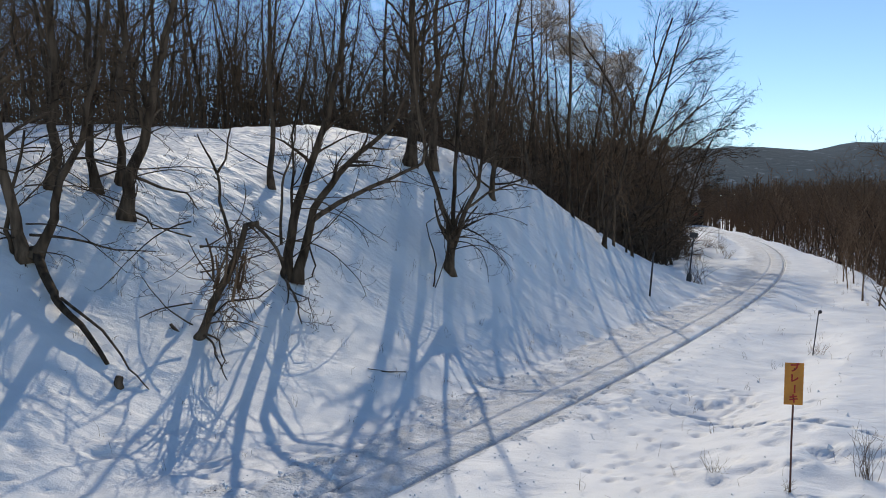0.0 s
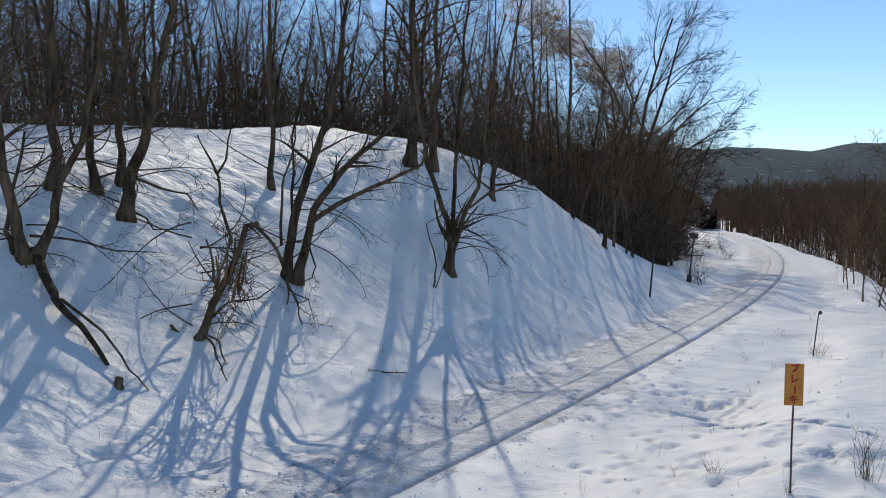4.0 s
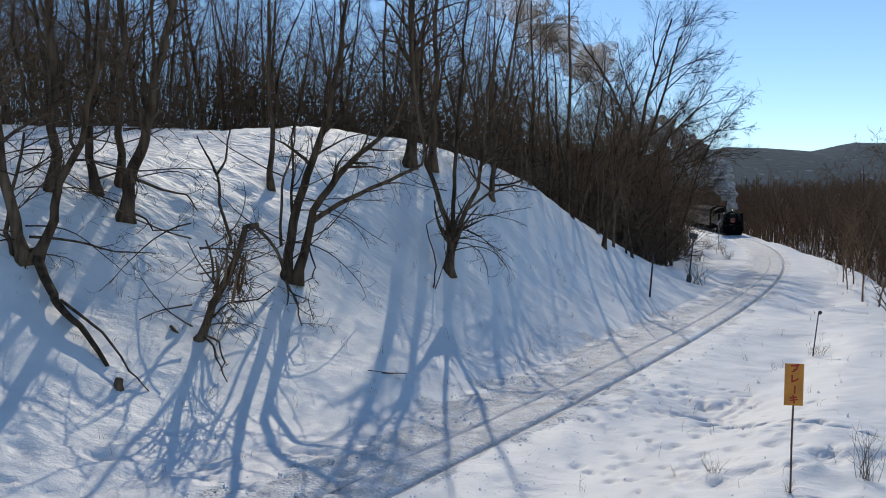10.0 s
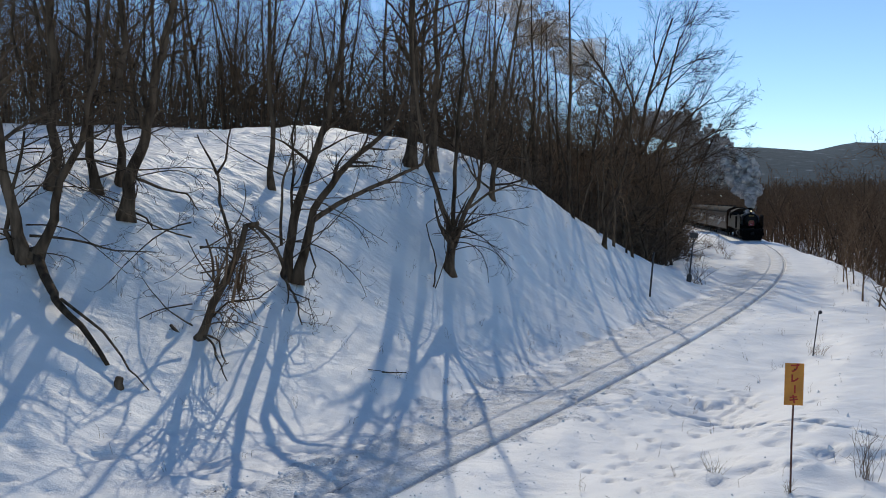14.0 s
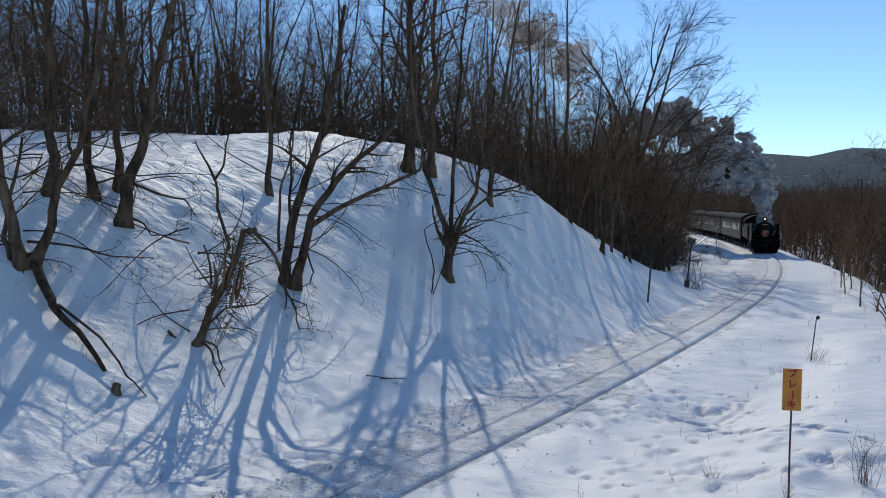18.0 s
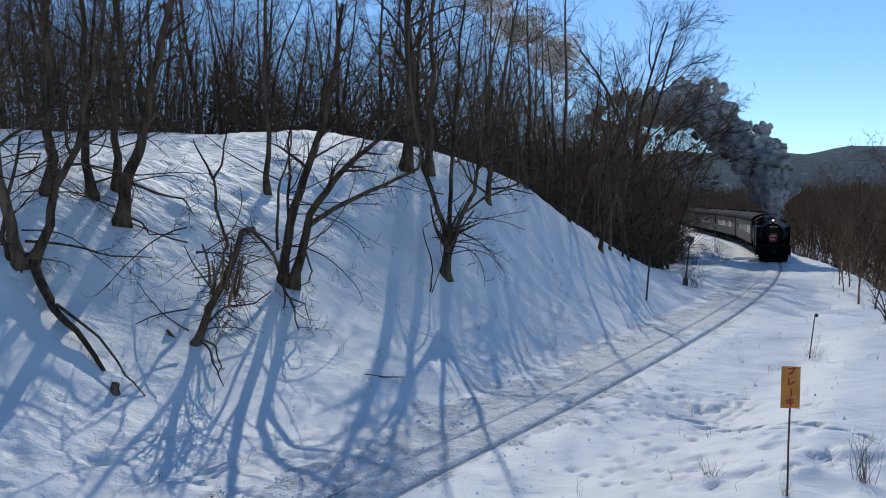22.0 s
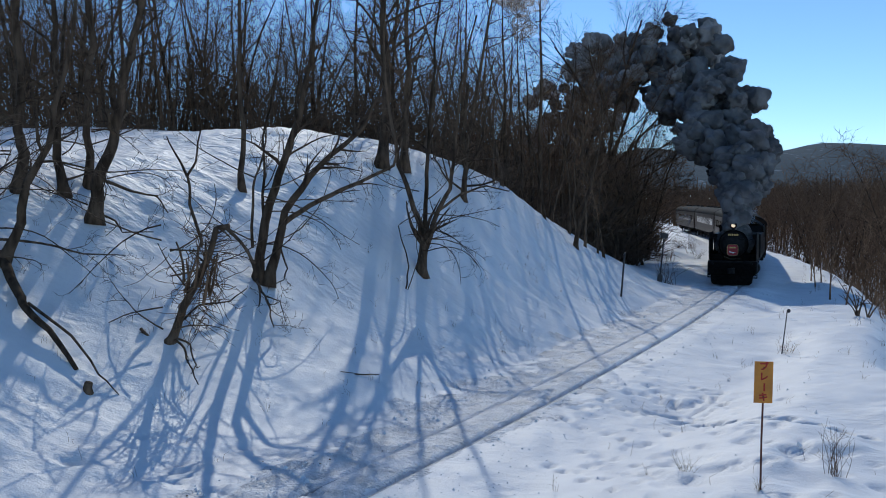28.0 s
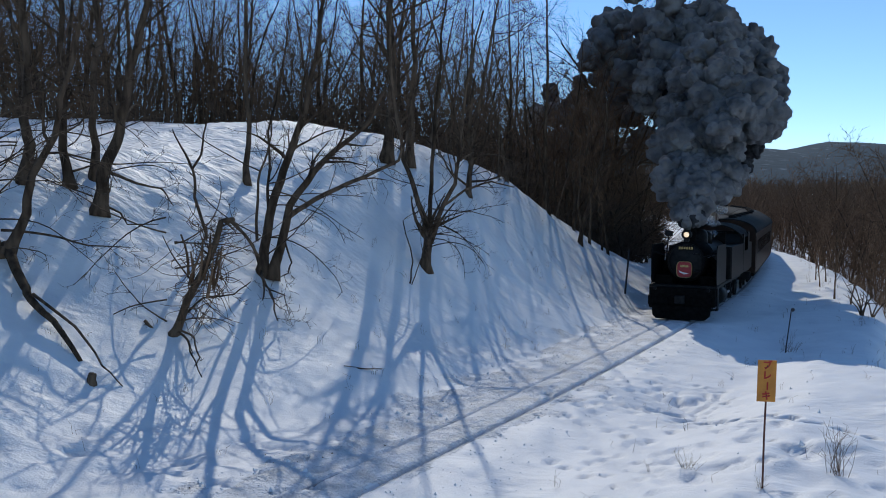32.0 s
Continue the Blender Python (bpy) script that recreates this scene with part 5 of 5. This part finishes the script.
def pole(name, label, x, y, height, r, lean, head=None, mat=POLE):
    p = thing(name, pose(x, y, gz(x, y), 0, lean, 0), label, "pole")
    part("shaft", Build().tube([(0, 0, -0.4), (0, 0, height * 0.5), (0, 0, height)], [r, r, r * 0.9], 8), mat, p)
    if head == "box":
        part("head", Build().box(-0.22, 0.22, -0.06, 0.06, height - 0.16, height + 0.14, 0.02), mat, p)
        part("foot_box", Build().box(-0.13, 0.13, -0.1, 0.1, -0.2, 0.42, 0.02), mat, p)
    if head == "disc":
        part("reflector", Build().lathe([(0.055, -0.02), (0.07, 0), (0.055, 0.02)], "y", (0.05, 0, height), 14), mat, p)
    if head == "bar":
        part("arm", Build().box(-0.14, 0.14, -0.04, 0.04, -0.05, 0.05), mat, p, m=pose(0, 0, height, 0, -48, 0) @ Matrix.Diagonal((2.0, 1, 1.6, 1)))
    return p


brake_sign()
pole("snow_pole", "tall dark snow marker pole at the foot of the slope", 9.63, 43.2, 2.05, 0.045, 4.5)
pole("signal_post", "dark leaning post with a small box on top", 13.92, 52.6, 2.65, 0.045, 5.5, "box")
pole("marker_stake", "slim dark stake with a round reflector in the snow", 12.96, 32.4, 1.55, 0.022, 6.5, "disc")
pole("line_post", "thin grey post with a slanted arm by the curve", 26.1, 88.0, 2.6, 0.03, -1.0, "bar", RAIL)


def shrub(label, x, y, height, spread, count, seed, mat, r=0.012, category="shrub", name="shrub"):
    rng = random.Random(seed)
    s = thing(name, pose(x, y, gz(x, y)), label, category)
    b = Build()
    for _ in range(count):
        line = wander(rng, (rng.gauss(0, spread * 0.25), rng.gauss(0, spread * 0.25), -0.08), (rng.uniform(-1, 1) * spread / height, rng.uniform(-1, 1) * spread / height, 1), height * rng.uniform(0.5, 1.1), 5, 0.16, 0.03)
        b.tube(line, [r * (1 - 0.15 * q) for q in range(6)], 3, cap=False)
        for q in (2, 3, 4):
            if rng.random() < 0.7:
                b.tube(wander(rng, line[q], (rng.uniform(-1, 1), rng.uniform(-1, 1), rng.uniform(0.2, 1)), height * 0.25, 2, 0.2, 0.05), [r * 0.5, r * 0.4, r * 0.2], 3, cap=False)
    part("stem", b, mat, s)
    return s


shrub("dry brown weeds standing in the snow", 7.65, 16.6, 1.05, 0.28, 22, 1, TWIG, 0.006, "weeds", "dry_weeds")
shrub("dry straw-coloured weeds in the snow", 5.0, 17.0, 0.55, 0.3, 16, 2, DRY, 0.004, "weeds", "dry_weeds")
shrub("dry weeds round the foot of the signpost", 5.85, 15.5, 0.4, 0.22, 12, 3, DRY, 0.004, "weeds", "dry_weeds")
shrub("low dry weeds beside the marker stake", 13.1, 32.6, 0.7, 0.6, 20, 4, TWIG, 0.006, "weeds", "dry_weeds")
shrub("gnarled dark shrub on the embankment's flank", 19.7, 40.6, 1.9, 0.9, 9, 5, DARK_TWIG, 0.045)
shrub("low bare bush beside the leaning post", 14.5, 53.5, 1.9, 1.2, 18, 6, DARK_TWIG, 0.016)
for k in range(16):
    rr = random.Random(100 + k)
    yy = rr.uniform(72, 92)
    xx = float(track_x(yy)) - rr.uniform(3.5, 10)
    shrub("dry brush in the snow inside the curve", xx, yy, rr.uniform(0.6, 1.6), 0.8, 12, 200 + k, TWIG, 0.012, "brush", "dry_brush")


def tufts():
    """Dead grass blades poking out of the snow beside the line."""
    rng = random.Random(12)
    b = Build()
    for k in range(380):
        y = rng.uniform(14.5, 75) if k < 230 else rng.uniform(16, 42)
        d = -rng.uniform(2.6, 15) if k >= 230 or rng.random() < 0.3 else rng.uniform(2.6, 11)
        if y > 45:
            d = rng.uniform(4.0, 13)
        x = float(track_x(y)) + d
        z = gz(x, y)
        for _ in range(rng.randint(1, 4)):
            h = rng.uniform(0.06, 0.32) * (1.8 if y > 45 else 1)
            b.tube([(x, y, z - 0.03), (x + rng.uniform(-0.05, 0.05), y, z + h * 0.6), (x + rng.uniform(-0.15, 0.15), y + rng.uniform(-0.1, 0.1), z + h)], [0.0035, 0.0028, 0.0015], 3, cap=False)
            x, y = x + rng.uniform(-0.1, 0.1), y + rng.uniform(-0.1, 0.1)
    tagged(new("dead_grass", b.mesh("dead_grass", TWIG)), "scattered dead grass blades in the snow", "grass", kind="stuff")


tufts()


# ---- what moves ----
def motions():
    whole = [float(t) for t in range(33)]
    walk(ENGINE, [(t, vehicle_pose(t, 0, 12.6)) for t in whole])
    walk(PLUME, [(t, vehicle_pose(t, 0, 12.6)) for t in whole])
    walk(STEAM_CLOUD, [(t, vehicle_pose(t, 0, 12.6)) for t in whole])
    for k, c in enumerate(COACHES):
        walk(c, [(t, vehicle_pose(t, 13.0 + 20.4 * k, 20)) for t in whole])
    walk(DRIFTING, [(t, pose(27.5 - 0.42 * t, 165, 32 + 0.16 * t + 15 * float(step(22, 32, t)), 0, 0, 0.3 * t)) for t in (0.0, 8.0, 16.0, 20.0, 24.0, 28.0, 32.0)])
    for w, r, s, y in WHEELS:
        if r > 0.5:
            steps = [0.25 * k for k in range(129)]
            walk(w, [(t, Matrix.Translation((s * 0.58, y, r)) @ Matrix.Rotation(-SPEED * t / r, 4, "X") @ Matrix.Rotation(0 if s > 0 else math.pi, 4, "Z")) for t in steps])
    # the smoke: inside the smokebox, out through the chimney, then with the air
    inside = Vector((0, -2.05, 2.40))
    for ob, born, off, size, turn, roll, lag in PUFFS:
        rows = []
        if born > 0.15:
            rows = [(0.0, Matrix.Translation(inside)), (born - 0.09, Matrix.Translation(inside))]
        for age in (0.0, 0.3, 0.7, 1.2, 1.9, 2.8, 4.0, 6.0, 9.0, 14.0, 22.0):
            t = born + age
            if t < -0.5:
                continue
            t = min(max(t, 0.0), 32.0)
            if rows and t < rows[-1][0] + 0.06:
                continue
            mid, radius = smoke_place(born, lag * (t - born))
            spread = max(0.1, radius - 0.55 * size)
            place = vehicle_pose(t, 0, 12.6).inverted() @ (mid + off * spread + Vector((0, 0, 0.75 * size)))
            rows.append((t, Matrix.Translation(place) @ Matrix.Rotation(turn, 4, "Z") @ Matrix.Rotation(-roll * min(t - born, 9.0) * 0.9, 4, "X")))
            if t >= 32.0:
                break
        if rows[0][0] > 0:
            rows.insert(0, (0.0, rows[0][1]))
        if rows[-1][0] < 32.0:
            mid, radius = smoke_place(born, lag * (32.0 - born))
            rows.append((32.0, Matrix.Translation(vehicle_pose(32.0, 0, 12.6).inverted() @ (mid + off * max(0.1, radius - 0.55 * size) + Vector((0, 0, 0.75 * size))) if 32.0 - born > 0.0 else inside)))
        walk(ob, rows)
    for ob, p, turn in WISPS:
        walk(ob, [(float(t), Matrix.Translation(p + Vector((0.1 * math.sin(t + turn), 0, 0.12 * math.sin(0.7 * t + turn)))) @ Matrix.Rotation(radians(turn + 8 * t), 4, "Z")) for t in range(0, 33, 4)])


motions()
